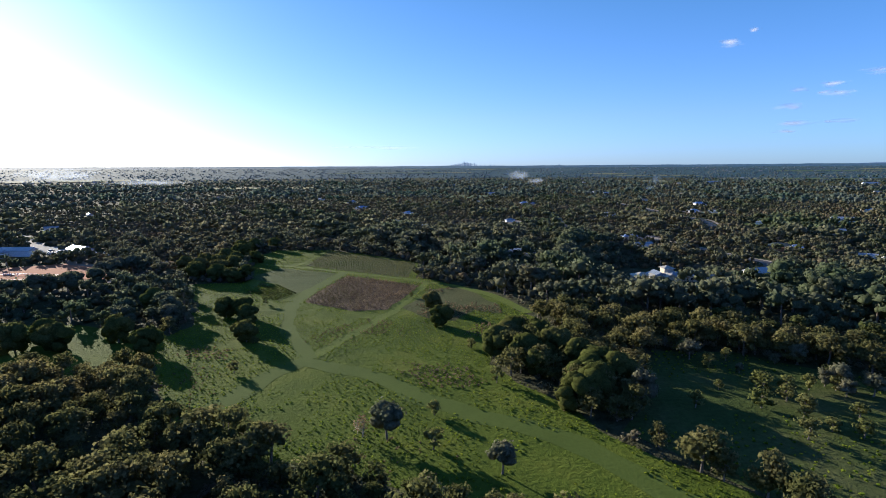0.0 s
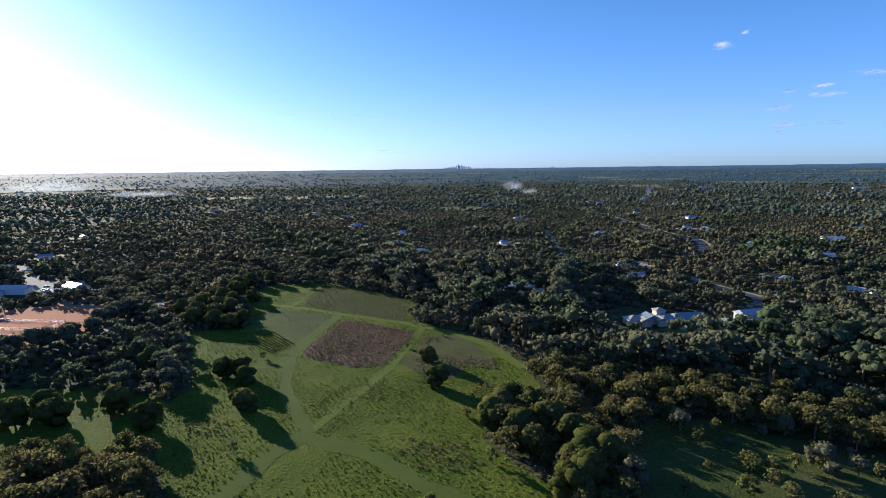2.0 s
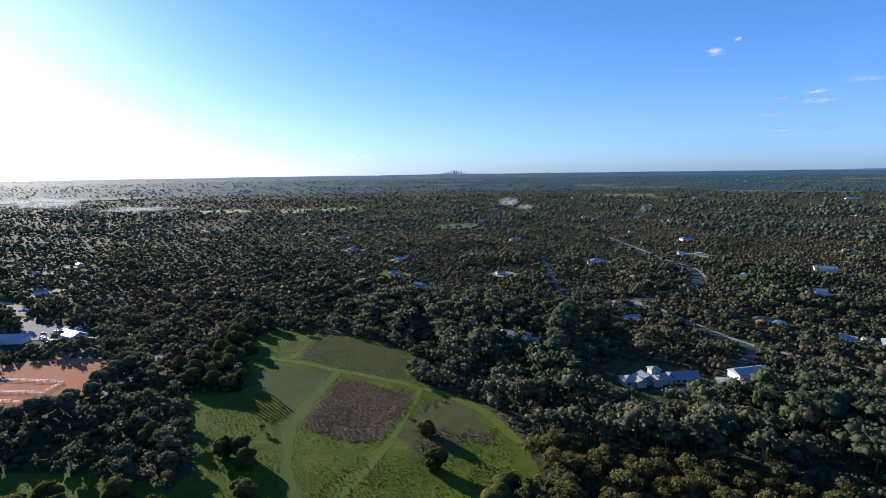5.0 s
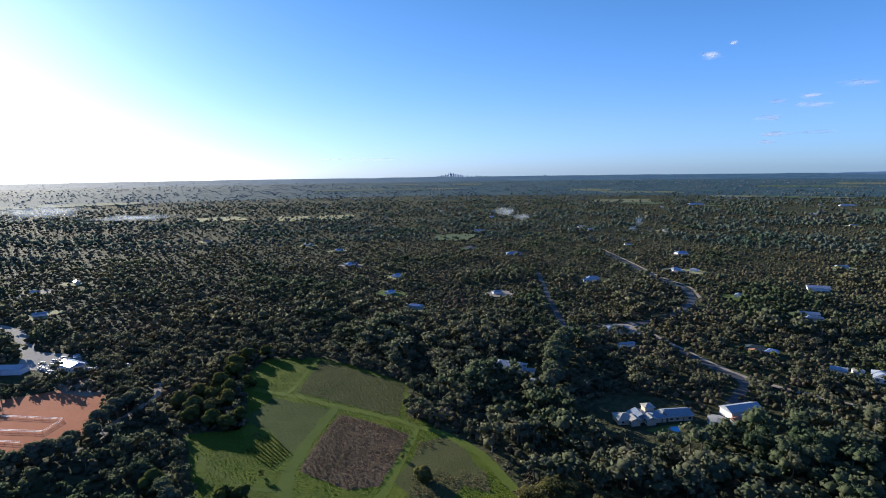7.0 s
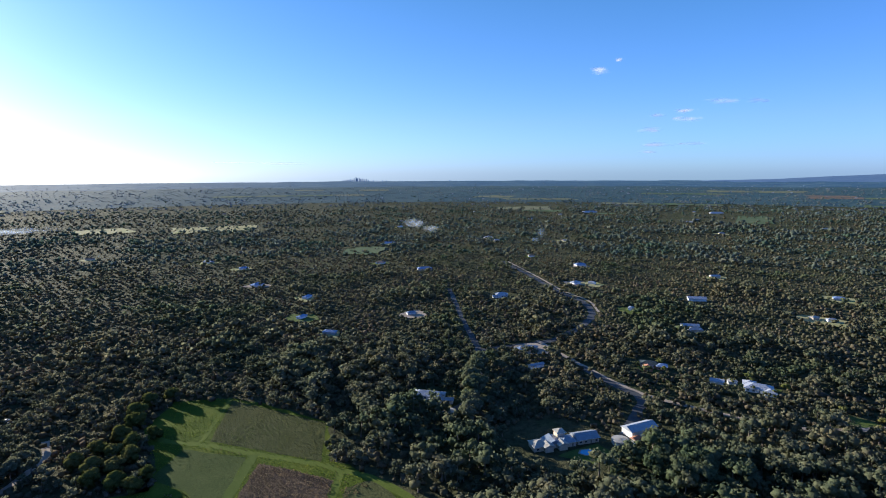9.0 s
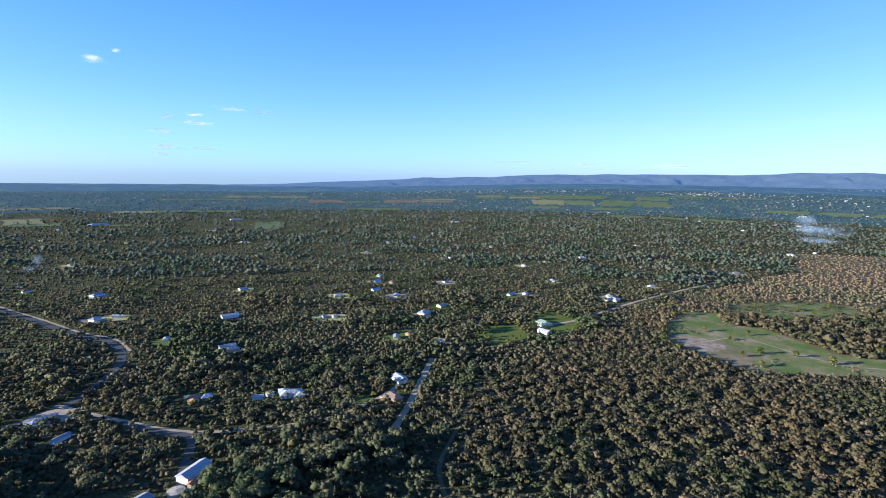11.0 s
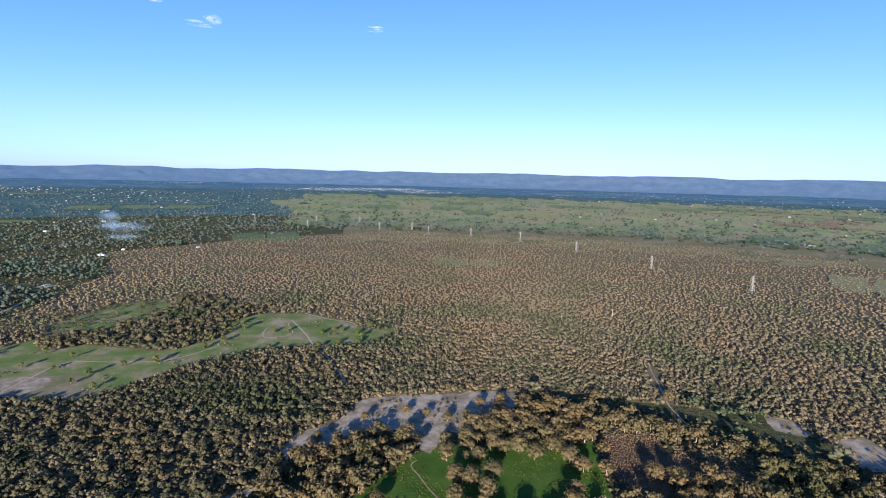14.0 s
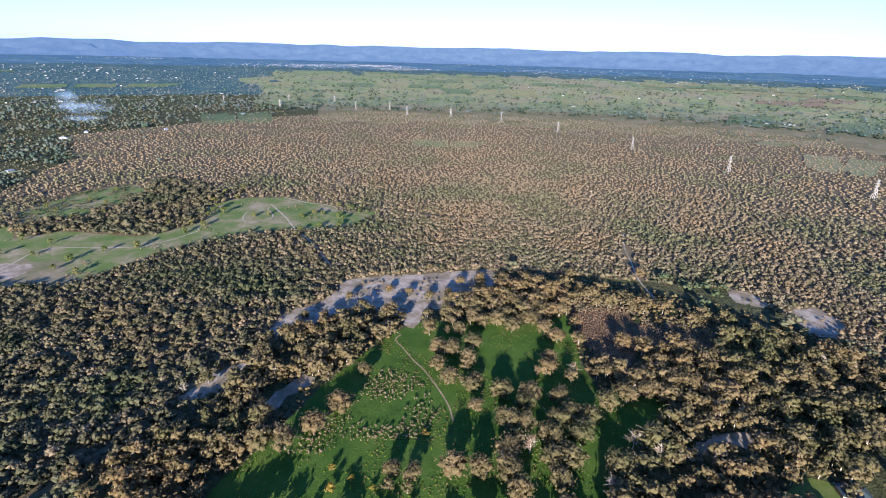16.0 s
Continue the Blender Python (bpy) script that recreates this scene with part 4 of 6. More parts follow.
def clear_of(pts, margin=1.5):
    """Which spots are free for the woods."""
    ok = np.ones(len(pts), bool)
    for poly in OPEN:
        ok &= ~inside(pts, poly)
    for line, width, *_ in TRACKS:
        ok &= ~near_line(pts, line, width / 2 + margin)
    for x, y, r in YARDS:
        ok &= np.hypot(pts[:, 0] - x, pts[:, 1] - y) > r
    az = np.degrees(np.arctan2(pts[:, 0], pts[:, 1]))
    d = np.hypot(*pts.T)
    for a0, a1, d0, d1, _ in FAR_FIELDS:
        if a0 > 110:
            continue
        ok &= ~((az > a0) & (az < a1) & (d > gathered(d0)) & (d < gathered(d1))) | (rng.random(len(pts)) < 0.2)
    return ok


def jitter_grid(x0, x1, y0, y1, step, amount=0.42):
    gx, gy = np.meshgrid(np.arange(x0, x1, step), np.arange(y0, y1, step))
    p = np.stack([gx.ravel(), gy.ravel()], 1)
    p[:, 0] += (np.round(p[:, 1] / step) % 2) * step / 2
    return p + rng.uniform(-amount, amount, p.shape) * step


def log_polar(r0, r1, az0, az1, ratio):
    """Spots whose spacing grows with their distance."""
    n = int(math.log(r1 / r0) * ratio)
    out = []
    for i in range(n):
        r = r0 * math.exp((i + 0.5) / ratio)
        k = int(radians(az1 - az0) * ratio)
        a = np.radians(az0 + (az1 - az0) * (np.arange(k) + rng.random(k)) / k)
        rr = r * np.exp((rng.random(k) - 0.5) * 1.2 / ratio)
        out.append(np.stack([np.sin(a) * rr, np.cos(a) * rr], 1))
    return np.concatenate(out)


def in_view(pts, wide=0):
    az = np.degrees(np.arctan2(pts[:, 0], pts[:, 1]))
    return ((az > -56 - wide) & (az < 180)) | (np.hypot(*pts.T) < 120) | (az < -178 + wide)


# -- things: buildings --


def part(name, bm, mat, parent, label=""):
    me = bpy.data.meshes.new(name)
    bm.normal_update()
    bm.to_mesh(me)
    bm.free()
    me.materials.append(mat)
    ob = new(name, me)
    ob.parent = parent
    return tagged(ob, label)


def box(bm, x0, x1, y0, y1, z0, z1):
    v = [bm.verts.new(p) for p in ((x0, y0, z0), (x1, y0, z0), (x1, y1, z0), (x0, y1, z0), (x0, y0, z1), (x1, y0, z1), (x1, y1, z1), (x0, y1, z1))]
    for f in ((3, 2, 1, 0), (4, 5, 6, 7), (0, 1, 5, 4), (1, 2, 6, 5), (2, 3, 7, 6), (3, 0, 4, 7)):
        bm.faces.new([v[i] for i in f])
    return bm


def box_mesh(*a):
    return box(bmesh.new(), *a)


def roof_mesh(w, d, z, pitch, over, hip):
    """A hipped or gabled roof with eaves, 0.18 m thick at the edge; the ridge runs along x."""
    bm = bmesh.new()
    x, y = w / 2 + over, d / 2 + over
    h = pitch * y
    inset = y if hip else 0.0
    inset = min(inset, x * 0.98)
    top = [(-x, -y, z), (x, -y, z), (x, y, z), (-x, y, z), (-x + inset, 0, z + h), (x - inset, 0, z + h)]
    low = [(-x, -y, z - 0.18), (x, -y, z - 0.18), (x, y, z - 0.18), (-x, y, z - 0.18)]
    v = [bm.verts.new(p) for p in top + low]
    for f in ((0, 1, 5, 4), (2, 3, 4, 5), (1, 2, 5), (3, 0, 4), (6, 7, 1, 0), (7, 8, 2, 1), (8, 9, 3, 2), (9, 6, 0, 3), (9, 8, 7, 6)):
        bm.faces.new([v[i] for i in f])
    return bm


def add_wing(base, x, y, w, d, h, turn, roof, wall, hip, pitch=0.42, over=0.6, windows=True):
    """One block of a house: wall, roof, windows let into the wall's faces."""
    m = pose(x, y, 0, 0, 0, turn)

    def put(ob):
        ob.matrix_local = m
        return ob
    wl_ = put(part("wall", box_mesh(-w / 2, w / 2, -d / 2, d / 2, 0, h - 0.05), walls[wall], base))
    if windows:
        for side in (-1, 1):
            y0, y1 = sorted((side * (d / 2 + over), side * (d / 2 + over + 0.12)))
            put(part("gutter", box_mesh(-w / 2 - over, w / 2 + over, y0, y1, h - 0.02, h + 0.1), white_paint, base))
    put(part("roof", roof_mesh(w, d, h + 0.13, pitch, over, hip), roofs[roof], base))
    if windows:
        k = max(2, int(w / 3.5))
        for side in (-1, 1):
            for i in range(k):
                cx = -w / 2 + w * (i + 0.5) / k
                y0, y1 = sorted((side * d / 2, side * (d / 2 + 0.06)))
                if i == k // 2 and side < 0:
                    door = put(part("door", box_mesh(cx - 0.45, cx + 0.45, y0, y1, 0.05, 2.1), timber, base))
                    part("handle", box_mesh(cx + 0.3, cx + 0.38, y0 - 0.05, y0, 1.0, 1.1), steel, door)
                    continue
                frame_ = put(part("window", box_mesh(cx - 0.8, cx + 0.8, y0, y1, 0.85, 2.15), white_paint, base))
                part("pane", box_mesh(cx - 0.72, cx + 0.72, min(y0, y0 + side * 0.07), max(y1, y1 + side * 0.01), 0.93, 2.07), glass, frame_)
    return wl_


def house(x, y, turn, wings, label, name="house", category="house", windows=True):
    base = new(name)
    base.matrix_world = pose(x, y, 0, 0, 0, turn) @ Matrix.Scale(0.87, 4)
    for w in wings:
        add_wing(base, *w, windows=windows)
    r = max(math.hypot(w[0], w[1]) + max(w[2], w[3]) * 0.6 for w in wings)
    YARDS.append((x, y, r + 2.5))
    return tagged(base, label, category)


def tank(x, y, r, h, label):
    base = new("water_tank")
    base.matrix_world = pose(x, y, 0)
    bm = bmesh.new()
    bmesh.ops.create_cone(bm, segments=28, radius1=r, radius2=r, depth=h, cap_ends=True, matrix=Matrix.Translation((0, 0, h / 2)))
    part("barrel", bm, steel, base)
    bm = bmesh.new()
    bmesh.ops.create_cone(bm, segments=28, radius1=r + 0.12, radius2=0.3, depth=0.5, cap_ends=True, matrix=Matrix.Translation((0, 0, h + 0.25)))
    part("lid", bm, roofs["cream"], base)
    YARDS.append((x, y, r + 1.5))
    return tagged(base, label, "water tank")


# wing rows: x, y, width, depth, wall height, turn, roof, wall, hipped
house(103, 240, 4, [(-13, 0, 9, 8, 3, 0, "cream", "cream", True), (-4, 1, 8, 9, 3, 90, "grey", "cream", False), (5, 0, 9, 8, 3, 0, "grey", "cream", True), (-9, -4, 5, 5, 3.4, 90, "cream", "cream", False), (0, -4, 5, 5, 3.4, 90, "cream", "cream", False), (3, 5, 5, 5, 6, 0, "cream", "cream", True),
                    (18, 1, 14, 9, 3, 0, "grey", "cream", False)], "large cream house with many hipped pale metal roofs")
house(151, 243, 12, [(0, 0, 20, 9, 4.2, 0, "white", "white", False)], "long white metal shed with a low gable roof", "shed", "shed", False)
tank(135, 235, 4.3, 2.3, "round galvanised rainwater tank with a pale lid")
house(144, 235, 20, [(0, 0, 5, 3, 2.2, 0, "rust", "grey", False)], "small red-roofed lean-to beside the shed", "lean_to", "shed", False)
house(48, 312, -25, [(0, 0, 22, 9, 3, 0, "white", "white", True), (7, -4, 9, 8, 3, 90, "white", "white", True)], "white house with pale metal hip roofs among tall trees")
house(58, 302, -15, [(0, 0, 7, 5, 2.6, 0, "grey", "white", False)], "grey-roofed carport behind the white house", "carport", "carport", False)
tank(55, 287, 4.0, 2.2, "round galvanised rainwater tank with a pale lid")
house(137, 382, 5, [(0, 0, 15, 8, 3, 0, "blue", "cream", True)], "low house with a blue-grey metal roof")
house(133, 347, 14, [(0, 0, 13, 4, 2.5, 0, "grey", "white", False)], "long narrow grey-roofed shed", "shed", "shed", False)
house(214, 331, -30, [(0, 0, 15, 9, 3, 0, "dark", "brick", True), (-2, -9, 9, 7, 3, 90, "rust", "brick", True), (9, -3, 8, 7, 3, 0, "blue", "brick", True)], "orange brick house with dark and terracotta hip roofs")
house(239, 293, -40, [(0, 0, 9, 6, 2.6, 0, "white", "white", False)], "small white metal shed beside a house", "shed", "shed", False)
tank(249, 291, 3.2, 2.2, "round galvanised rainwater tank with a pale lid")
house(257, 277, -40, [(0, 0, 18, 11, 3, 0, "white", "white", True), (-6, 6, 9, 8, 2.8, 90, "white", "white", True), (7, -5, 8, 7, 2.8, 90, "white", "white", True)], "white house with pale hipped metal roofs on a lawn")
house(305, 410, -20, [(0, 0, 17, 7.5, 2.8, 0, "white", "white", False)], "long white metal-roofed house", windows=False)
house(301, 398, -20, [(0, 0, 14, 7, 3, 0, "grey", "cream", True)], "grey-roofed house beside a long white one", windows=False)
house(380, 500, -25, [(0, 0, 21, 9, 3.2, 0, "white", "white", False)], "large white metal shed", "shed", "shed", False)
house(178, 568, 0, [(0, 0, 15, 9, 3.2, 0, "white", "white", True), (-7, -8, 14, 4, 2.6, 0, "white", "white", False)], "white farmhouse with a long side shed")
house(120, 752, 0, [(0, 0, 24, 11, 3, 0, "blue", "cream", True)], "house with a blue-grey metal roof", windows=False)
house(324, 224, 62, [(0, 0, 15, 9, 3.6, 0, "white", "white", False)], "white metal shed with a gable roof beside the gravel road", "shed", "shed", False)
house(292, 208, 70, [(0, 0, 16, 9, 3, 0, "brown", "brick", True), (3, 6, 8, 6, 2.8, 0, "brown", "brick", True)], "brick house with brown hipped tile roof by a lawn")
house(552, 180, 60, [(0, 0, 22, 12, 3.2, 0, "green", "cream", True), (-8, 9, 10, 8, 3, 90, "green", "cream", True)], "house with a green metal hip roof on a lawn", windows=False)
house(520, 168, 70, [(0, 0, 16, 8, 3, 0, "white", "white", False)], "white metal shed near the green-roofed house", "shed", "shed", False)
house(722, 138, 70, [(0, 0, 18, 11, 3, 0, "white", "cream", True), (6, 11, 10, 8, 3, 0, "cream", "cream", True)], "cream farmhouse with white roofs", windows=False)
house(-228, 328, -30, [(0, 0, 18, 10, 3.5, 0, "blue", "white", False)], "white building with a blue-grey gable roof by the arena")
house(-262, 322, 0, [(0, 0, 22, 9, 4, 0, "white", "white", False), (-10, -10, 16, 8, 3.5, 0, "white", "white", False)], "group of white metal-roofed stables", "stable", "stable", False)

# Smaller far houses: x, y, roof, wall, width
FAR = [(417, 292, "grey", "cream", 15), (435, 287, "rust", "brick", 13), (516, 320, "white", "cream", 22), (560, 319, "cream", "cream", 17), (591, 448, "blue", "white", 17), (532, 467, "blue", "grey", 16), (576, 401, "grey", "white", 18),
       (643, 485, "blue", "white", 20), (683, 510, "white", "white", 15), (672, 270, "blue", "grey", 17), (690, 255, "white", "white", 15), (438, 409, "cream", "cream", 11), (446, 398, "white", "white", 11), (433, 247, "grey", "white", 9),
       (853, 107, "white", "white", 14), (805, 252, "white", "white", 17), (889, 695, "grey", "white", 20), (1055, 759, "white", "cream", 20), (1193, 772, "white", "white", 22), (1141, 514, "white", "cream", 20), (1093, 281, "white", "white", 22),
       (1156, 155, "grey", "white", 20), (-413, 550, "white", "white", 14), (-341, 458, "grey", "white", 14), (-205, 888, "grey", "white", 22), (-141, 817, "blue", "white", 18), (-105, 688, "blue", "white", 20),
       (-40, 606, "blue", "white", 16), (-41, 520, "blue", "white", 14), (-14, 462, "blue", "grey", 16), (101, 1057, "blue", "white", 30), (161, 1381, "white", "white", 30), (319, 1101, "white", "white", 24),
       (65, 511, "grey", "white", 12), (145, 385, "grey", "cream", 10), (880, 1736, "white", "white", 80), (1275, 1585, "white", "white", 60), (974, 1318, "white", "white", 26), (926, 348, "white", "white", 16),
       (1010, 600, "blue", "white", 18), (1718, 925, "white", "white", 40), (641, -2076, "white", "cream", 60), (700, -2050, "cream", "cream", 40), (1506, -166, "white", "white", 26), (1425, -113, "white", "white", 22),
       (356, 734, "blue", "white", 22), (290, 612, "white", "white", 16), (310, 606, "white", "white", 12), (488, 607, "white", "cream", 16), (322, 1048, "white", "cream", 20), (288, 479, "grey", "white", 12)]
house_rng = random.Random(3)
for _i in range(46):
    _a, _d = house_rng.uniform(-44, 112), house_rng.uniform(700, 2300)
    if _a > 95 and _d < 1500:
        continue
    FAR.append((math.sin(radians(_a)) * _d, math.cos(radians(_a)) * _d, house_rng.choice(["white", "grey", "cream", "blue", "brown", "rust", "grey"]), house_rng.choice(["white", "cream"]), house_rng.uniform(11, 19)))
for _k, (_x, _y, _r, _w, _s) in enumerate(FAR):
    if math.hypot(_x, _y) < 1500:
        _n = house_rng.randint(6, 9)
        _ring = [(_x + math.cos(2 * math.pi * i / _n) * house_rng.uniform(9, 22), _y + math.sin(2 * math.pi * i / _n) * house_rng.uniform(9, 22)) for i in range(_n)]
        _m, _lab = house_rng.choice([(lawn, "green lawn round a far house"), (dry_grass, "dry grassy yard of a far house"), (dry_grass, "dry grassy yard of a far house"), (gravel, "sandy yard of a far house")])
        patch("yard", _ring, 0.3 + 0.004 * (_k % 40), _m, _lab, "yard", 4, 2.0)
        OPEN.append(_ring)
    _d = _s * house_rng.uniform(0.45, 0.65) if _s < 25 else _s * 0.35
    _lab2 = {"white": "white metal-roofed", "grey": "grey metal-roofed", "blue": "blue-grey roofed", "cream": "cream-roofed", "brown": "brown-roofed", "rust": "terracotta-roofed"}[_r]
    house(_x, _y, house_rng.uniform(-60, 60), [(0, 0, _s * 0.82, _d * 0.82, 2.8, 0, _r, _w, house_rng.random() < 0.6)], _lab2 + " house far off among trees", windows=False)["group"] = "far houses"

# ---- woods ----


def bare_ground(pts):
    """A patchy thinning of the woods, the same wherever it is asked."""
    return np.array([noise.noise((x / 55, y / 55, 4.0)) + 0.5 * noise.noise((x / 17, y / 17, 9.0)) for x, y in pts])


north = jitter_grid(-240, 240, 30, 240, 5.6)
north = north[(np.hypot(*north.T) < 190) & (np.abs(np.degrees(np.arctan2(north[:, 0], north[:, 1]))) < 48)]
north = north[clear_of(north) & (np.hypot(*north.T) > 58)]
growth("woodland", GUM0, north, 4.2 + 5.0 * rng.random(len(north)) ** 1.5, leaf_near, "dense olive-green gum woodland round the meadow", "woodland")

near = jitter_grid(-460, 460, -560, 460, 6.0)
near_az = np.degrees(np.arctan2(near[:, 0], near[:, 1]))
near = near[(np.hypot(*near.T) < 440) & in_view(near, 10) & ~((np.abs(near_az) < 56) & (np.hypot(*near.T) < 190) & (near[:, 1] > 30))]
near = near[clear_of(near)]
unseen = ((np.degrees(np.arctan2(near[:, 0], near[:, 1])) > 57) & (np.hypot(near[:, 0] + 20, near[:, 1] + 6) < 175)) | (near[:, 1] < 30) & (np.hypot(*near.T) < 150) | (np.degrees(np.arctan2(near[:, 0], near[:, 1])) < -50)
near = near[~unseen | (rng.random(len(near)) < 0.17)]
hz = inside(near, HEATH)
gum = near[~hz]
gum = gum[(rng.random(len(gum)) < np.where(gum[:, 1] < 0, 0.46, 0.56)) & (bare_ground(gum) < 0.55)]
heath = near[hz]
south = (gum[:, 1] < 0)
TALL = [(20, 160), (230, 150), (260, 235), (90, 228), (50, 270), (60, 400), (-40, 420), (-60, 355), (-10, 292), (25, 225)]
high = np.where(inside(gum, TALL), 1.55, 1.0)
growth("woodland", GUM1, gum[~south], (3.5 + 6.0 * rng.random((~south).sum()) ** 1.6) * high[~south], leaf_gum, "olive-green gum woodland with pale trunks", "woodland")
growth("woodland", GUMS, gum[south], 7.0 + 6.0 * rng.random(south.sum()) ** 1.2, leaf_tan, "sunlit tan and olive gum woodland", "woodland", None, pale_bark)
def olive_share(pts):
    """The nearer and northern heath is thick and olive, the rest tan."""
    az_ = np.degrees(np.arctan2(pts[:, 0], pts[:, 1]))
    d_ = np.hypot(*pts.T)
    return np.array([0.9 * (1 - blend(d, 420, 1050)) * (1 - 0.75 * blend(a, 105, 140)) for a, d in zip(az_, d_)])


olive = rng.random(len(heath)) < olive_share(heath)
growth("heath", HEATH1, heath[~olive], 2.0 + 3.0 * rng.random((~olive).sum()) ** 1.4, leaf_heath, "dense brown heath of rounded shrubs", "heath")
growth("heath", HEATH1, heath[olive], 2.0 + 3.6 * rng.random(olive.sum()) ** 1.4, leaf_thick, "dense dark olive heath of rounded shrubs", "heath")
low = jitter_grid(150, 445, -450, 200, 4.6)
low = low[inside(low, HEATH) & (np.hypot(*low.T) < 445)]
low = low[clear_of(low)]
growth("low_heath", LOW, low, 1.2 + 1.4 * rng.random(len(low)), leaf_heath, "low brown shrubs between the taller heath", "heath")

under = jitter_grid(-300, 450, 40, 445, 4.4)
under_az = np.degrees(np.arctan2(under[:, 0], under[:, 1]))
under = under[(np.hypot(*under.T) < 445) & (np.hypot(*under.T) > 66) & (under_az > -47) & ((np.abs(under_az) < 47) | (np.hypot(*under.T) > 210)) & ~((under_az > 57) & (np.hypot(under[:, 0] + 20, under[:, 1] + 6) < 175))]
under = under[clear_of(under) & ~inside(under, HEATH)]
close = (np.hypot(*under.T) < 210) & (rng.random(len(under)) < 0.75)
growth("understorey", SHRUB, under[close], 1.0 + 1.7 * rng.random(close.sum()), leaf_scrub, "dense low olive scrub under the gums", "scrub")
beyond = np.hypot(*under.T) >= 210
growth("understorey", LOW, under[beyond], 1.2 + 1.8 * rng.random(beyond.sum()), leaf_scrub, "dense low olive scrub under the gums", "scrub")


under = jitter_grid(-60, 330, -480, -20, 5.0)
under = under[(np.hypot(*under.T) < 470) & (np.hypot(*under.T) > 110) & ~inside(under, HEATH) & (np.degrees(np.arctan2(under[:, 0], under[:, 1])) > 85)]
under = under[clear_of(under)]
growth("understorey", LOW, under, 1.2 + 1.6 * rng.random(len(under)), leaf_tan, "low tan scrub under the gums", "scrub")


under = jitter_grid(-190, 190, -190, 80, 6.0)
under = under[(np.hypot(*under.T) < 185) & ((under[:, 1] < 40) | (np.abs(np.degrees(np.arctan2(under[:, 0], under[:, 1]))) > 56))]
under = under[clear_of(under) & ~inside(under, HEATH)]
growth("understorey", LOW, under, 1.2 + 1.6 * rng.random(len(under)), leaf_scrub, "low olive scrub below the open sky", "scrub")


def clumping(pts, scale, seed):
    """Where trees gather: high inside groves, low in open scrub."""
    return np.array([noise.noise((x / scale, y / scale, seed)) + 0.45 * noise.noise((x / scale * 3.1, y / scale * 3.1, seed + 5)) for x, y in pts])


mid = log_polar(440, 900, -50, 188, 66)
mid = mid[clear_of(mid) & ~inside(mid, HEATH)]
gum = mid[clumping(mid, 70, 4.0) + rng.normal(0, 0.2, len(mid)) > 0.12]
growth("woodland", GUM2, gum, 4.2 + 7.5 * rng.random(len(gum)) ** 2.0, leaf_gum, "olive-green trees in groves in the middle distance", "woodland")
low = log_polar(440, 900, -50, 125, 100)
low = low[clear_of(low) & ~inside(low, HEATH)]
growth("scrubland", LOW, low, 1.4 + 1.8 * rng.random(len(low)), leaf_scrub, "low olive-brown scrub between the groves", "scrub")
heath = log_polar(440, 900, 55, 182, 134)
heath = heath[inside(heath, HEATH)]
heath = heath[clear_of(heath)]
low = log_polar(440, 900, 58, 182, 50)
low = low[inside(low, HEATH)]
low = low[clear_of(low)]
growth("low_heath", LOW, low, 1.3 + 1.3 * rng.random(len(low)), leaf_heath, "low brown shrubs between the taller heath", "heath")
olive = rng.random(len(heath)) < olive_share(heath)
growth("heath", HEATH2, heath[~olive], 1.6 + 1.9 * rng.random((~olive).sum()) ** 1.5, leaf_heath, "brown heath in the middle distance", "heath")
growth("heath", HEATH2, heath[olive], 1.7 + 2.3 * rng.random(olive.sum()) ** 1.5, leaf_thick, "olive heath in the middle distance", "heath")

far_h = log_polar(900, 1960, 70, 182, 126)
far_h = far_h[inside(far_h, HEATH)]
far_h = far_h[(np.hypot(*far_h.T) < 1400) | (clumping(far_h, 120, 3.0) > -0.5)]
growth("far_heath", LOW, far_h, 2.0 + 1.3 * rng.random(len(far_h)), leaf_heath, "distant brown heath", "heath")
low = log_polar(900, 2200, -50, 114, 76)
low = low[clear_of(low) & ~inside(low, HEATH)]
growth("far_scrubland", LOW, low, (1.8 + 2.0 * rng.random(len(low))) * (np.hypot(*low.T) / 900) ** 0.5, leaf_scrub, "distant olive-brown scrub between groves", "scrub")
far = log_polar(900, 3400, -50, 184, 100)
far_az = np.degrees(np.arctan2(far[:, 0], far[:, 1]))
far = far[clear_of(far) & ~(inside(far, HEATH) & (rng.random(len(far)) < np.array([0.985 - 0.3 * blend(a, 140, 165) * blend(d, 1000, 1500) for a, d in zip(far_az, np.hypot(*far.T))])))]
far_r = np.hypot(*far.T)
azs = np.degrees(np.arctan2(far[:, 0], far[:, 1])) % 360
azs = np.where(azs > 270, azs - 360, azs)
plains = (azs > 112) & (far_r > 1150) & (far_r < 3500)
grove = clumping(far, 130, 8.0) + rng.normal(0, 0.15, len(far))
keep = grove > np.where(plains & (far_r < 2100) & (azs > 113), 0.5, np.where(plains, -0.04, np.where((far_r > 3300) | (far_r > 1900) & (azs > 25), -0.35, 0.02)))
far, far_r, azs = far[keep], far_r[keep], azs[keep]
lifted = np.array([rise(a, r) for a, r in zip(azs, far_r)])
grow = np.minimum(1.3, (far_r / 900) ** 0.5) * np.array([r / depth(r) for r in far_r]) ** 0.5
size = (3.4 + 5.6 * rng.random(len(far)) ** 2.2) * grow
sky_side = far_r > 2000 + 900 * rng.random(len(far_r))
growth("far_woodland", GUM3, far[~sky_side], size[~sky_side], leaf_far, "distant woodland across the plain, leaves toned blue-green for haze", "woodland", lifted[~sky_side])
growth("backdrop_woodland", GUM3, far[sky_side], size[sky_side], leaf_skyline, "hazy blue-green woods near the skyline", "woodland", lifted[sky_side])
belt = log_polar(2000, 4550, -52, 184, 42)
belt_r = np.hypot(*belt.T)
belt_a = np.degrees(np.arctan2(belt[:, 0], belt[:, 1])) % 360
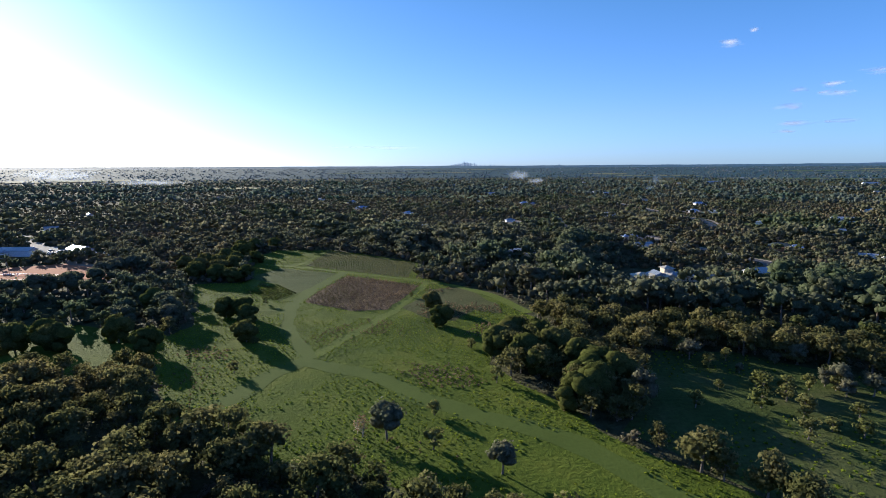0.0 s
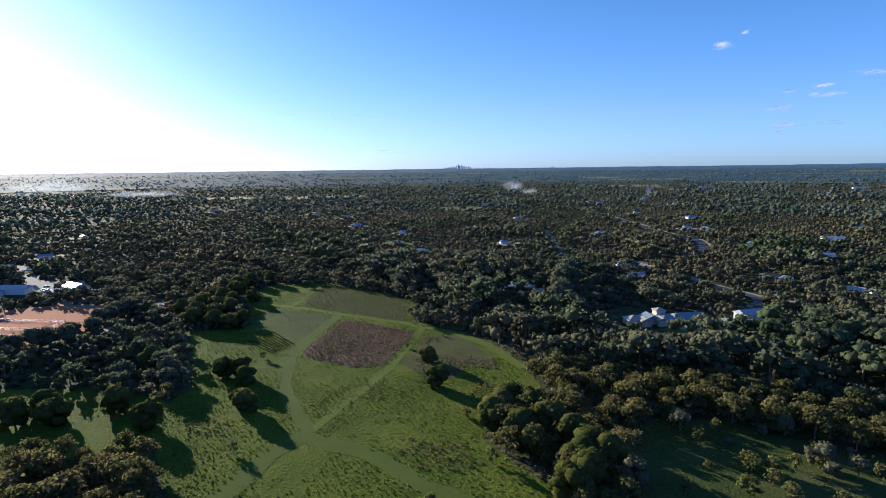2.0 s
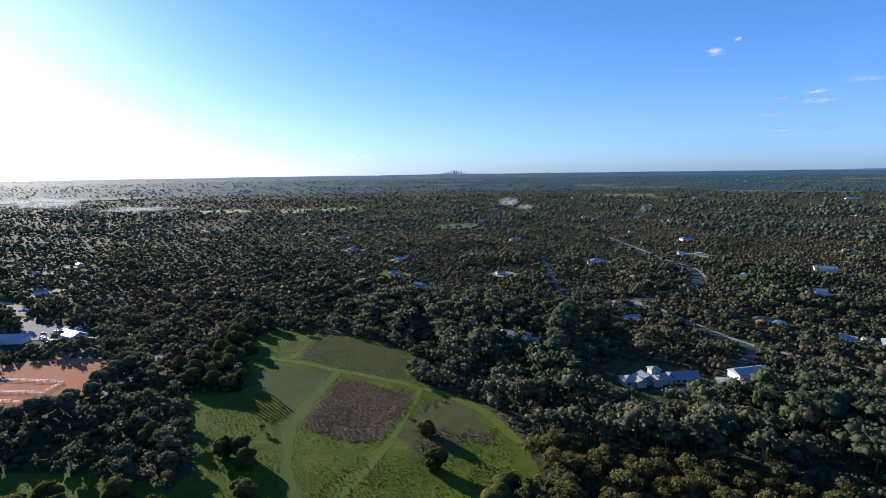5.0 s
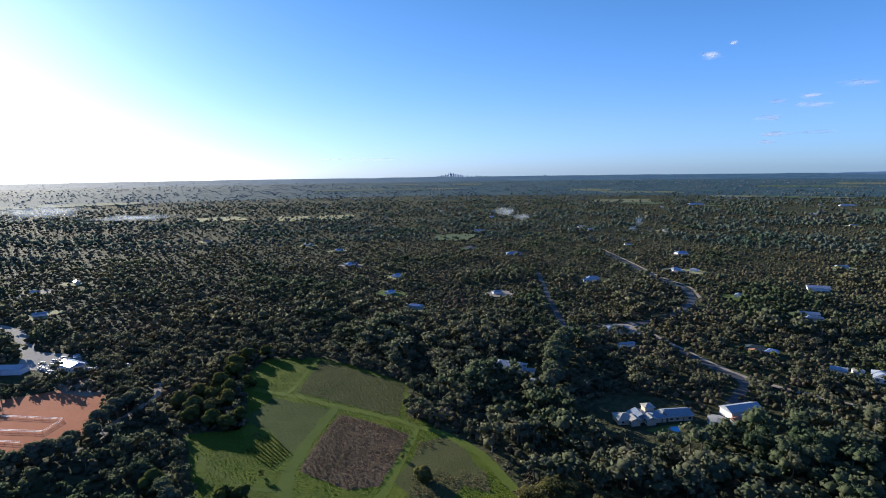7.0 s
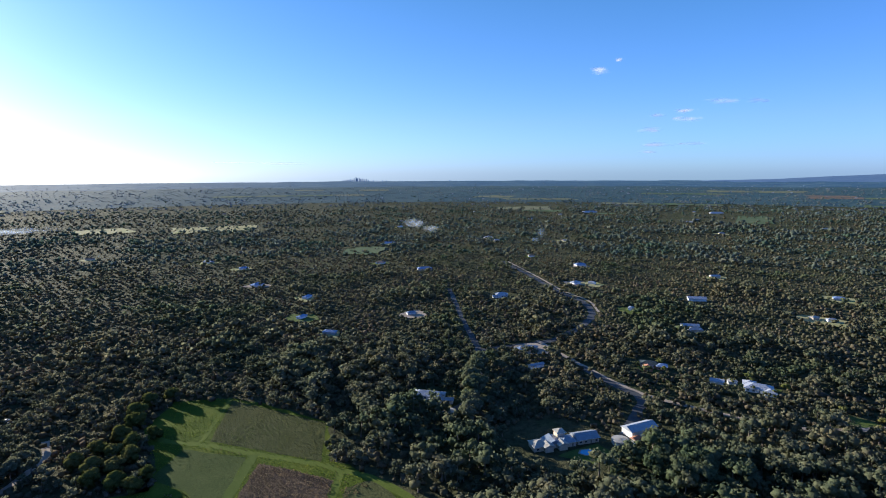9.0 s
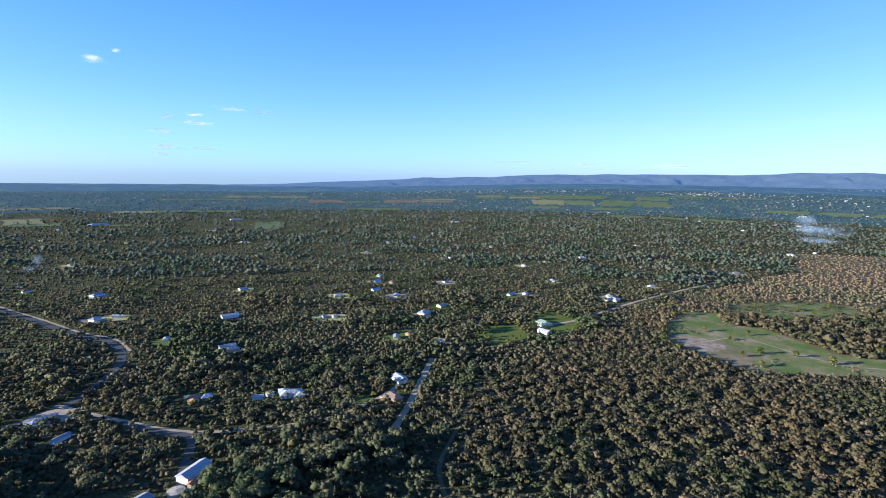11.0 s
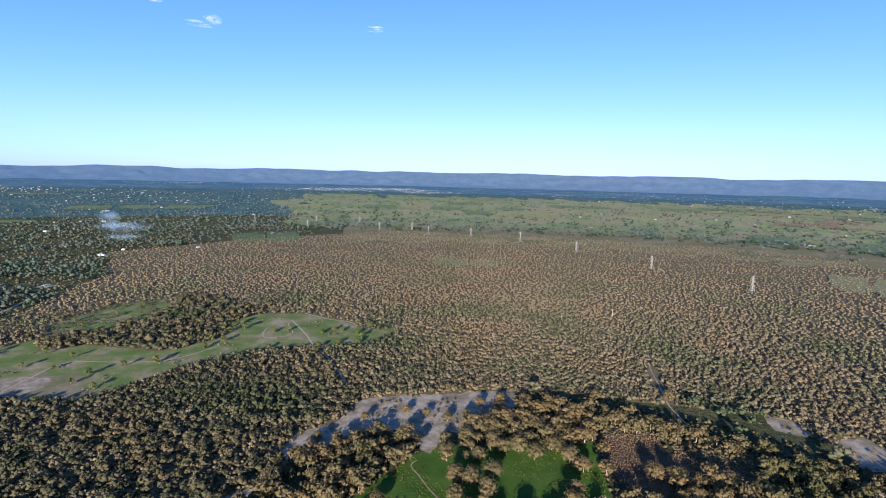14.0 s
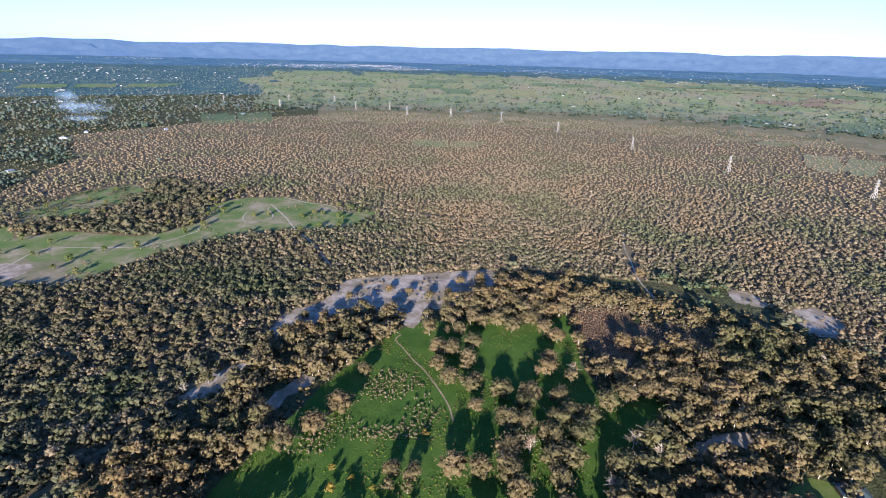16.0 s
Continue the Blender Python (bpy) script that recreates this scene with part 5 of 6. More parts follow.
belt_a = np.where(belt_a > 270, belt_a - 360, belt_a)
ok = clear_of(belt) & (clumping(belt, 160, 12.0) + rng.normal(0, 0.2, len(belt)) > np.where((belt_a > 110) & (belt_r < 3350), 0.12, np.where(belt_r < 2300, 9.0, -0.12)))
belt, belt_r, belt_a = belt[ok], belt_r[ok], belt_a[ok]
growth("backdrop_groves", GROVE, belt, (4.5 + 3.5 * rng.random(len(belt))) * np.array([r / depth(r) for r in belt_r]) ** 0.6, leaf_skyline, "belts of woods near the skyline, painted hazy blue-green", "woodland",
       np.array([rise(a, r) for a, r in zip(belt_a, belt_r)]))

# lines and clumps of trees across the grassy plain
lone = log_polar(1980, 3450, 111, 184, 120)
lone_a = np.degrees(np.arctan2(lone[:, 0], lone[:, 1])) % 360
lone = lone[(np.array([noise.noise((a * 0.9, r / 75, 5.0)) + 0.6 * noise.noise((a * 3.1, r / 30, 2.0)) for a, r in zip(lone_a, np.hypot(*lone.T))]) > 0.2) & ~inside(lone, HEATH)]
lone_r, lone_a = np.hypot(*lone.T), np.degrees(np.arctan2(lone[:, 0], lone[:, 1])) % 360
growth("plain_trees", LOW, lone, (4.0 + 4.0 * rng.random(len(lone))) * np.array([r / depth(r) for r in lone_r]) ** 0.4, leaf_plain, "lines and clumps of dark trees on the grassy plain", "woodland",
       np.array([rise(a, r) for a, r in zip(lone_a, lone_r)]))

# behind the walk, so that the place closes all round
back = log_polar(160, 2500, 193, 308, 17)
growth("far_woodland", GUM3, back, (5 + 4 * rng.random(len(back))) * np.minimum(1.6, np.maximum(1, np.hypot(*back.T) / 700)), leaf_gum, "woodland behind the clearing", "woodland")

# shrubs scattered over the clearing, and in its one dense thicket
p = jitter_grid(500, 900, -380, 80, 6.5)
p = p[inside(p, CLEARING_SCRUB) & ~inside(p, CLEARING) & ~(inside(p, CLEARING_TAN) & (clumping(p, 14, 2.0) < 0.3))]
growth("thicket", HEATH2, p, 2.6 + 3.4 * rng.random(len(p)) ** 1.5, leaf_thick, "olive thicket of shrubs inside the clearing", "thicket")

# low scrub on the brown field, the olive field, the red scrub and across the meadow
def low_scrub(name, poly, step, h0, h1, leaf, label, keep_above=-9.0, scale=25.0, templates=None):
    xs, ys = [q[0] for q in poly], [q[1] for q in poly]
    q = jitter_grid(min(xs), max(xs), min(ys), max(ys), step)
    q = q[inside(q, poly)]
    for line, width, *_ in TRACKS:
        q = q[~near_line(q, line, width / 2 - 0.9)]
    if templates is TUFT or name == "meadow_scrub":
        for field in (BROWN, UPPER, DULL, SCRUB_RIGHT, RED_SCRUB):
            q = q[~inside(q, field)]
    if keep_above > -5:
        q = q[np.array([noise.noise((x / scale, y / scale, 2.0)) + 0.5 * noise.noise((x / 5, y / 5, 6.0)) for x, y in q]) > keep_above]
    return growth(name, templates or SCRUB, q, h0 + (h1 - h0) * rng.random(len(q)), leaf, label, "scrub")


low_scrub("dry_scrub", BROWN, 1.25, 0.5, 0.95, leaf_brown, "dense brown dry scrub covering the field")
low_scrub("dry_scrub", SCRUB_RIGHT, 1.4, 0.4, 0.9, leaf_brown, "brown dry scrub at the meadow's edge", -0.05)
low_scrub("rough_growth", UPPER, 1.4, 0.35, 0.7, leaf_olive, "rough olive growth covering the field")
low_scrub("rough_growth", DULL, 1.9, 0.2, 0.45, leaf_olive, "short olive growth on the dull field", 0.1)
low_scrub("dry_scrub", RED_SCRUB, 2.0, 0.8, 1.5, leaf_dry, "reddish brown dry scrub in the paddock")
low_scrub("dry_scrub", TAN_STRIP, 2.6, 0.9, 2.2, leaf_heath, "tan and olive scrub along the paddock")
low_scrub("clearing_scrub", CLEARING_TAN, 5.0, 0.8, 2.6, leaf_thick, "olive shrubs scattered over the clearing's far side", 0.05, 22.0, SHRUB)
low_scrub("clearing_scrub", CLEARING, 4.0, 0.6, 2.2, leaf_heath, "scattered olive shrubs in the clearing", 0.42, 30.0)
for _poly in TUSSOCKS:
    low_scrub("meadow_scrub", _poly, 1.35, 0.3, 0.8, leaf_brown, "brown tussocks gathered in the meadow", -0.2)
low_scrub("meadow_scrub", MEADOW, 2.2, 0.3, 0.7, leaf_brown, "scattered brown tussocks in the meadow", 0.42)
low_scrub("grass_tufts", MEADOW, 1.35, 0.18, 0.45, leaf_grass, "lush green grass tufts of the meadow", -0.22, 25.0, TUFT)
low_scrub("grass_tufts", EAST_MEADOW, 2.2, 0.3, 0.6, leaf_grass, "green grass tufts among small trees", 0.0, 25.0, TUFT)
for _poly in (SAND, SAND_B, SAND_D, SAND_E):
    low_scrub("sand_scrub", _poly, 6.0, 0.8, 2.2, leaf_heath, "low olive shrubs scattered over bare sand", 0.1, 18.0, SHRUB)
low_scrub("grass_tufts", PADDOCK, 2.6, 0.3, 0.6, leaf_grass, "lush green grass tufts of the paddock", 0.0, 25.0, TUFT)
low_scrub("paddock_shrubs", [(228, -172), (205, -182), (170, -172), (158, -150), (178, -118), (188, -80), (205, -98), (212, -130)], 2.6, 0.7, 1.7, leaf_heath, "olive-tan low shrubs in the paddock", -0.15)
low_scrub("paddock_scrub", PADDOCK, 3.0, 0.4, 1.0, leaf_dry, "scattered dry tussocks in the green paddock", 0.1)

# ---- single trees ----


def tree_mesh(seed, height, radius, clumps, leaves, size, leaf, wood, base=0.3, squash=0.8, bare=0, cuts=1, fill=0.72):
    g = np.random.default_rng(seed)
    c, w = tree_quads(g, height, radius, clumps, leaves, size, base, 7, squash, bare, cuts, fill)
    return quad_mesh("crown", *c, [leaf]), quad_mesh("trunk", *w, [wood])


KINDS = {
    "round": [tree_mesh(20 + i, 7.0, 4.3, 17, 520, 0.3, leaf_dark, bark, 0.12, 0.9, 0, 2, 0.95) for i in range(3)],
    "gum": [tree_mesh(30 + i, 9.0, 4.4, 14, 400, 0.34, leaf_gum, bark, 0.26, 0.85, 0, 2, 0.8) for i in range(4)],
    "tan": [tree_mesh(60 + i, 9.0, 6.2, 22, 720, 0.36, leaf_tan, bark, 0.24, 0.85, 6, 1, 0.6) for i in range(4)],
    "bush": [tree_mesh(40 + i, 3.5, 2.0, 8, 200, 0.24, leaf_olive, bark, 0.16) for i in range(3)],
    "yellow": [tree_mesh(70 + i, 3.5, 2.1, 8, 160, 0.26, leaf_yellow, bark, 0.22) for i in range(2)],
    "thin": [tree_mesh(50 + i, 8.0, 3.4, 10, 120, 0.35, leaf_dry, pale_bark, 0.35, 0.8, 50, 0) for i in range(3)],
    "dead": [tree_mesh(80 + i, 8.0, 3.6, 12, 0, 0.35, leaf_dry, dead_bark, 0.35, 0.8, 90, 0) for i in range(3)],
}
LABELS = {
    "round": ("dense dark green round-crowned tree standing in grass", "tree"),
    "gum": ("olive-green gum tree with an open clumped crown", "tree"),
    "bush": ("small olive-green bushy tree in grass", "tree"),
    "tan": ("tan and olive sunlit gum tree with a clumped crown", "tree"),
    "yellow": ("small yellow-flowering bushy tree in grass", "tree"),
    "dead": ("dead tree with bleached bare branches", "tree"),
    "thin": ("thin dry gum tree with bleached bare branches", "tree"),
}
tree_rng = random.Random(11)


def tree(kind, x, y, height, group):
    crown, trunk = tree_rng.choice(KINDS[kind])
    full = {"round": 7.0, "gum": 9.0, "tan": 9.0, "bush": 3.5, "yellow": 3.5, "thin": 8.0, "dead": 8.0}[kind]
    base = new("tree")
    s = height / full
    base.matrix_world = pose(x, y, 0, 0, 0, tree_rng.uniform(0, 360)) @ Matrix.Diagonal((s * tree_rng.uniform(0.9, 1.15), s * tree_rng.uniform(0.9, 1.15), s, 1))
    for nm, me in (("trunk", trunk), ("crown", crown)):
        if len(me.polygons):
            new(nm, me).parent = base
    return tagged(base, LABELS[kind][0], LABELS[kind][1], group)


WEST_CLUMP = [(-118, 249, 8), (-107, 245, 7.5), (-98, 241, 7), (-95, 250, 6.5), (-132, 266, 8), (-117, 272, 8), (-126, 278, 8), (-104, 291, 7), (-112, 259, 8), (-122, 260, 8), (-108, 268, 8), (-112, 282, 8), (-121, 292, 8), (-118, 305, 9), (-122, 318, 9), (-120, 335, 8), (-110, 342, 8)]
MEADOW_TREES = [("round", -77, 182, 7.4), ("round", -71, 182, 7), ("round", -67, 175, 6.2), ("round", -60, 155, 6.6), ("round", -63, 158, 5.4), ("bush", -54, 130, 3.6), ("bush", -69, 200, 3), ("gum", -11, 96, 8), ("bush", -2, 106, 3.4), ("bush", -2, 92, 4),
                ("gum", 10, 84, 6), ("thin", -16, 97, 4.5), ("round", -4, 194, 6), ("round", -1, 171, 7), ("bush", -13, 210, 2.4), ("bush", 13, 123, 4), ("bush", 8, 148, 3),
                ("round", 15, 142, 8), ("round", 21, 153, 8), ("round", 27, 149, 8.5), ("round", 30, 138, 9), ("round", 22, 134, 8.5), ("round", 18, 147, 8), ("round", 24, 127, 7.5), ("round", 34, 112, 9), ("round", 29, 109, 8), ("round", 41, 119, 8.5),
                ("round", 38, 124, 8.5), ("round", 34, 119, 8), ("round", 35, 131, 8), ("gum", 45, 112, 7.5), ("round", -124, 147, 8.5), ("round", -112, 147, 8.5), ("round", -121, 155, 7), ("gum", -109, 176, 9), ("gum", -96, 181, 8.5),
                ("round", -85, 145, 7.5), ("round", -99, 155, 8.5), ("gum", -104, 166, 9), ("gum", -92, 172, 8), ("gum", -101, 186, 9), ("round", -108, 192, 8), ("gum", -116, 200, 9), ("bush", 55, 109, 3.5), ("bush", 76, 120, 3.8), ("bush", 80, 117, 4.2),
                ("bush", 86, 118, 4), ("gum", 94, 119, 6), ("gum", 98, 114, 5.5), ("bush", 51, 129, 4.5), ("gum", 67, 138, 6), ("gum", 84, 144, 6.5), ("bush", 87, 104, 3.4), ("bush", 77, 98, 3), ("gum", 94, 134, 6), 
                *[("round", x, y, h) for x, y, h in WEST_CLUMP]]
for _i in range(30):
    MEADOW_TREES.append(("bush" if _i % 3 else "gum", tree_rng.uniform(64, 124), tree_rng.uniform(92, 142), tree_rng.uniform(2.4, 4.6)))
for _k, _x, _y, _h in MEADOW_TREES:
    tree(_k, _x, _y, _h, "trees in the meadow")
PADDOCK_TREES = [(206, -125, 11), (229, -156, 7.5), (214, -217, 10), (232, -239, 9), (211, -234, 10), (223, -211, 9), (206, -197, 9), (189, -193, 9.5), (175, -199, 8), (159, -188, 6.5), (159, -209, 10), (136, -191, 11), (147, -121, 7), (138, -127, 7.5), (129, -145, 11), (156, -93, 5), (156, -104, 3.6), (168, -100, 3.4), (160, -152, 4.4), (145, -109, 3.2),
                 (198, -105, 11), (196, -88, 11), (204, -77, 12), (224, -87, 11), (158, -250, 10), (194, -290, 10), (181, -289, 9), (119, -213, 11), (113, -200, 11), (141, -212, 9), (283, -309, 7), (147, -263, 9.5), (147, -222, 10), (119, -224, 10), (112, -250, 11),
                 (109, -266, 10), (104, -279, 10), (94, -305, 11), (93, -286, 10), (117, -314, 10), (179, -206, 7), (199, -218, 9.5), (231, -262, 9), (226, -272, 10), (211, -273, 10), (210, -296, 9), (230, -288, 9), (103, -213, 11), (111, -231, 10), (147, -320, 10),
                 (137, -328, 9), (114, -355, 9), (110, -396, 8), (84, -233, 11), (78, -210, 11), (101, -188, 11), (116, -187, 11), (97, -196, 11), (90, -180, 10), (110, -165, 11), (98, -160, 11), (120, -155, 10), (135, -105, 4), (150, -80, 4.5), (126, -118, 4), (120, -175, 11),
                 (129, -198, 10), (133, -232, 9), (166, -262, 9), (242, -262, 9), (250, -225, 8), (262, -252, 8), (268, -276, 8), (258, -296, 8), (236, -306, 9), (222, -316, 9)]
BESIDE = []
for _x, _y, _h in PADDOCK_TREES:
    tree("yellow" if _h < 6 else "tan" if tree_rng.random() < 0.93 else "thin", _x, _y, _h * (1.15 if _h > 6 else 1.0), "trees in the paddock")
    for _j in range(tree_rng.randint(0, 1) if _h > 6 else 0):
        BESIDE.append((_x + tree_rng.uniform(-7, 7), _y + tree_rng.uniform(-7, 7), _h * tree_rng.uniform(0.7, 1.05)))
for _x, _y, _h in [(76, -329, 9), (59, -307, 9), (50, -414, 8), (34, -420, 8), (74, -198, 10), (76, -220, 9), (72, -239, 9), (279, -61, 7), (258, -350, 7), (82, -312, 9), (62, -318, 8), (45, -400, 8)]:
    tree("dead", _x, _y, _h, "dead trees")
GARDEN = np.array([(x, y) for poly in (LAWN_B, LAWN_C, LAWN_D, LAWN_F, LAWN_G) for x, y in jagged(poly, 11, 7, 5)] + [(480 + tree_rng.uniform(-25, 40), 205 + tree_rng.uniform(-20, 22)) for _ in range(8)])
growth("garden_shrubs", GUM2, GARDEN, 3.0 + 4.0 * rng.random(len(GARDEN)), leaf_olive, "garden trees and shrubs round the lawns", "shrubs")
BESIDE = np.array(BESIDE)
BESIDE = BESIDE[~inside(BESIDE[:, :2], RED_SCRUB)]
growth("paddock_woodland", GUMS, BESIDE[:, :2], BESIDE[:, 2], leaf_tan, "tan gums closing in round the paddock", "woodland", None, pale_bark)
# tall gums beside the white shed and along the lane
for _x, _y, _h in [(151, 204, 11), (144, 212, 11), (158, 198, 12), (165, 206, 10), (140, 195, 13), (170, 196, 11), (148, 190, 13), (160, 215, 9), (175, 212, 9), (182, 204, 10), (134, 204, 12), (190, 196, 12), (168, 186, 13),
                   (78, 321, 15), (72, 300, 15), (66, 283, 14), (84, 336, 15), (92, 352, 14), (80, 310, 13), (70, 290, 13), (76, 306, 16), (88, 344, 13), (62, 270, 13), (67, 276, 14)]:
    tree("gum", _x, _y, _h, "tall gums")
for _x, _y, _h in [(-156, 232, 9), (-159, 219, 10), (-169, 214, 10), (-165, 218, 9), (-160, 259, 10), (-157, 263, 10), (-158, 268, 9), (-159, 251, 10), (-157, 273, 9), (-160, 245, 10), (-159, 238, 8), (-161, 226, 9), (-173, 209, 9)]:
    tree("gum", _x, _y, _h, "row of trees by the arena")
for _x, _y, _h in [(660, -2, 7), (631, -24, 6), (623, 18, 6), (566, -34, 7), (574, -64, 6), (568, -92, 8), (548, -19, 6), (525, -34, 6), (602, -7, 5), (643, -204, 9), (703, -242, 8), (609, -229, 6), (605, -246, 6), (572, -276, 7), (567, -301, 7), (577, -295, 7), (531, -310, 8),
                   (547, -313, 7), (523, -275, 7), (590, -144, 7), (603, -167, 8), (793, -33, 7), (798, -81, 6), (716, -52, 7), (721, -85, 7), (521, -249, 7), (756, -269, 8), (742, -239, 8), (627, -136, 7), (511, -294, 8), (690, 45, 7), (672, 55, 7), (640, 62, 7),
                   (610, 62, 7), (585, 56, 7), (560, 54, 7), (538, 36, 6), (512, 8, 6), (845, -120, 6), (770, -95, 6), (760, -40, 6), (640, -185, 8), (655, -195, 8), (618, -158, 7), (668, -205, 8), (700, -210, 8), (715, -225, 8), (550, -345, 7), (570, -345, 7), (590, -338, 7)]:
    tree("bush", _x, _y, _h, "trees in the clearing")
for _x, _y, _h in [(294, -318, 7), (281, -335, 7), (252, -397, 7), (213, -451, 7), (293, -259, 6), (287, -215, 7), (332, -205, 5), (300, -300, 6), (288, -275, 6), (310, -250, 5), (345, -300, 5), (325, -240, 5), (302, -195, 6), (322, -160, 5), (268, -100, 6), (280, -75, 6)]:
    tree("tan", _x, _y, _h * 1.35, "trees on the sand")

# ---- small structures ----


def beam(bm, a, b, w):
    """A square bar from a to b."""
    a, b = Vector(a), Vector(b)
    m = Matrix.Translation((a + b) / 2) @ (b - a).to_track_quat("Z", "Y").to_matrix().to_4x4() @ Matrix.Diagonal((w, w, (b - a).length, 1))
    bmesh.ops.create_cube(bm, size=1.0, matrix=m)


def pylon(height=31.0):
    base = new("power_pylon")

    def half(z):
        return 3.2 + (0.75 - 3.2) * min(1.0, z / (height * 0.62)) if z < height * 0.62 else 0.75
    levels = [0, 0.16, 0.3, 0.42, 0.53, 0.62, 0.74, 0.86, 1.0]
    for sx, sy in ((-1, -1), (1, -1), (1, 1), (-1, 1)):
        bm = bmesh.new()
        for z0, z1 in zip(levels, levels[1:]):
            z0, z1 = z0 * height, z1 * height
            beam(bm, (sx * half(z0), sy * half(z0), z0), (sx * half(z1), sy * half(z1), z1), 0.42)
        part("leg", bm, pylon_steel, base)
    bm = bmesh.new()
    for z0, z1 in zip(levels, levels[1:]):
        z0, z1 = z0 * height, z1 * height
        a, b = half(z0), half(z1)
        for s in (-1, 1):
            beam(bm, (-a, s * a, z0), (b, s * b, z1), 0.22)
            beam(bm, (a, s * a, z0), (-b, s * b, z1), 0.22)
            beam(bm, (s * a, -a, z0), (s * b, b, z1), 0.22)
            beam(bm, (s * a, a, z0), (s * b, -b, z1), 0.22)
    part("bracing", bm, pylon_steel, base)
    for z, reach in ((0.66, 6.0), (0.8, 5.2), (0.94, 4.4)):
        bm = bmesh.new()
        for s in (-1, 1):
            beam(bm, (0, 0, height * z + 1.6), (s * reach, 0, height * z), 0.3)
            beam(bm, (0, 0.7, height * z), (s * reach, 0, height * z), 0.3)
            beam(bm, (0, -0.7, height * z), (s * reach, 0, height * z), 0.3)
            beam(bm, (s * reach, 0, height * z), (s * reach, 0, height * z - 1.5), 0.2)
        part("cross_arm", bm, pylon_steel, base)
    return tagged(base, "grey steel lattice power pylon standing in heath", "pylon", "power pylons")


LINE = [(166, -1043), (396, -1060), (645, -1130), (924, -1205), (1192, -1254), (1373, -1195), (1666, -1145), (1992, -1094)]
first = pylon()
for _i, (_x, _y) in enumerate(LINE):
    _m = pose(_x, _y, 0, 0, 0, 90 if _i > 4 else 70)
    if _i == 0:
        first.matrix_world = _m
    else:
        copy_thing(first, _m)
for _x, _y in [(1480, -1090), (1700, -1020), (2090, -940), (2150, -700), (1900, -820)]:
    copy_thing(first, pose(_x, _y, 0, 0, 0, 80))

# a bare pale trunk standing out of the heath
for _x, _y, _h in [(428, -672, 11), (455, -590, 8)]:
    _b = new("dead_trunk")
    _b.matrix_world = pose(_x, _y, 0)
    _v, _n = joined([limb((0, 0, 0), (0.3, 0, _h), 0.5, 0.2), limb((0.2, 0, _h * 0.6), (1.8, 0.6, _h * 0.9), 0.2, 0.08), limb((0.2, 0, _h * 0.7), (-1.5, 0.2, _h * 0.95), 0.18, 0.07)])
    _t = new("trunk", quad_mesh("trunk", _v, _n, [dead_bark]))
    _t.parent = _b
    tagged(_b, "bare bleached dead trunk standing in heath", "tree")

# post-and-rail fences on the red arena


def rail_fence(pts, label):
    base = new("rail_fence")
    base.matrix_world = pose(pts[0][0], pts[0][1], 0.05)
    for (x0, y0), (x1, y1) in zip(pts, pts[1:]):
        d = math.hypot(x1 - x0, y1 - y0)
        k = max(1, int(d / 4))
        for i in range(k + 1):
            x, y = x0 + (x1 - x0) * i / k - pts[0][0], y0 + (y1 - y0) * i / k - pts[0][1]
            part("post", box_mesh(x - 0.07, x + 0.07, y - 0.07, y + 0.07, 0, 1.25), white_paint, base)
        for z in (0.5, 1.1):
            bm = bmesh.new()
            beam(bm, (x0 - pts[0][0], y0 - pts[0][1], z), (x1 - pts[0][0], y1 - pts[0][1], z), 0.12)
            part("rail", bm, white_paint, base)
    return tagged(base, label, "fence")


rail_fence([(-245, 264), (-184, 255), (-185, 242), (-235, 248)], "white post-and-rail fence on red sand")
rail_fence([(-225, 238), (-188, 232)], "short white rail fence on red sand")

# rows of young vines on wires beside the meadow
for _i in range(9):
    _f = _i / 8
    _a, _c = np.array((-82, 221)) * (1 - _f) + np.array((-76, 235)) * _f, np.array((-67, 206)) * (1 - _f) + np.array((-62, 217)) * _f
    _q = np.array([_a + (_c - _a) * k / 39 for k in range(40)]) + rng.normal(0, 0.12, (40, 2))
    growth("vine_row", SCRUB, _q, 0.45 + 0.25 * rng.random(40), leaf_dark, "row of low dark vines in the grass", "vine row")["group"] = "vine rows"

# the swimming pool: coping, basin, water


def pool(x, y, r, turn):
    base = new("swimming_pool")
    base.matrix_world = pose(x, y, 0.09, 0, 0, turn)
    for nm, r0, r1, z0, z1, mat in (("coping", 1.0, 1.28, 0.0, 0.12, concrete),):
        bm = bmesh.new()
        ring = [[bm.verts.new((math.cos(a) * r * k * 1.15, math.sin(a) * r * k * 0.8, z)) for a in [math.pi / 3 * i for i in range(6)]] for k, z in ((r0, z0), (r0, z1), (r1, z1), (r1, z0))]
        for a, b in zip(ring, ring[1:]):
            for i in range(6):
                bm.faces.new((a[i], a[(i + 1) % 6], b[(i + 1) % 6], b[i]))
        part(nm, bm, mat, base, "pale paved pool edge")
    bm = bmesh.new()
    bm.faces.new([bm.verts.new((math.cos(math.pi / 3 * i) * r * 1.15, math.sin(math.pi / 3 * i) * r * 0.8, 0.05)) for i in range(6)])
    part("water", bm, water_mat, base, "clear blue water")
    return tagged(base, "hexagonal blue swimming pool with pale paving", "pool")


pool(114, 230, 3.4, 0)

# parked cars on the forecourt and beside the shed


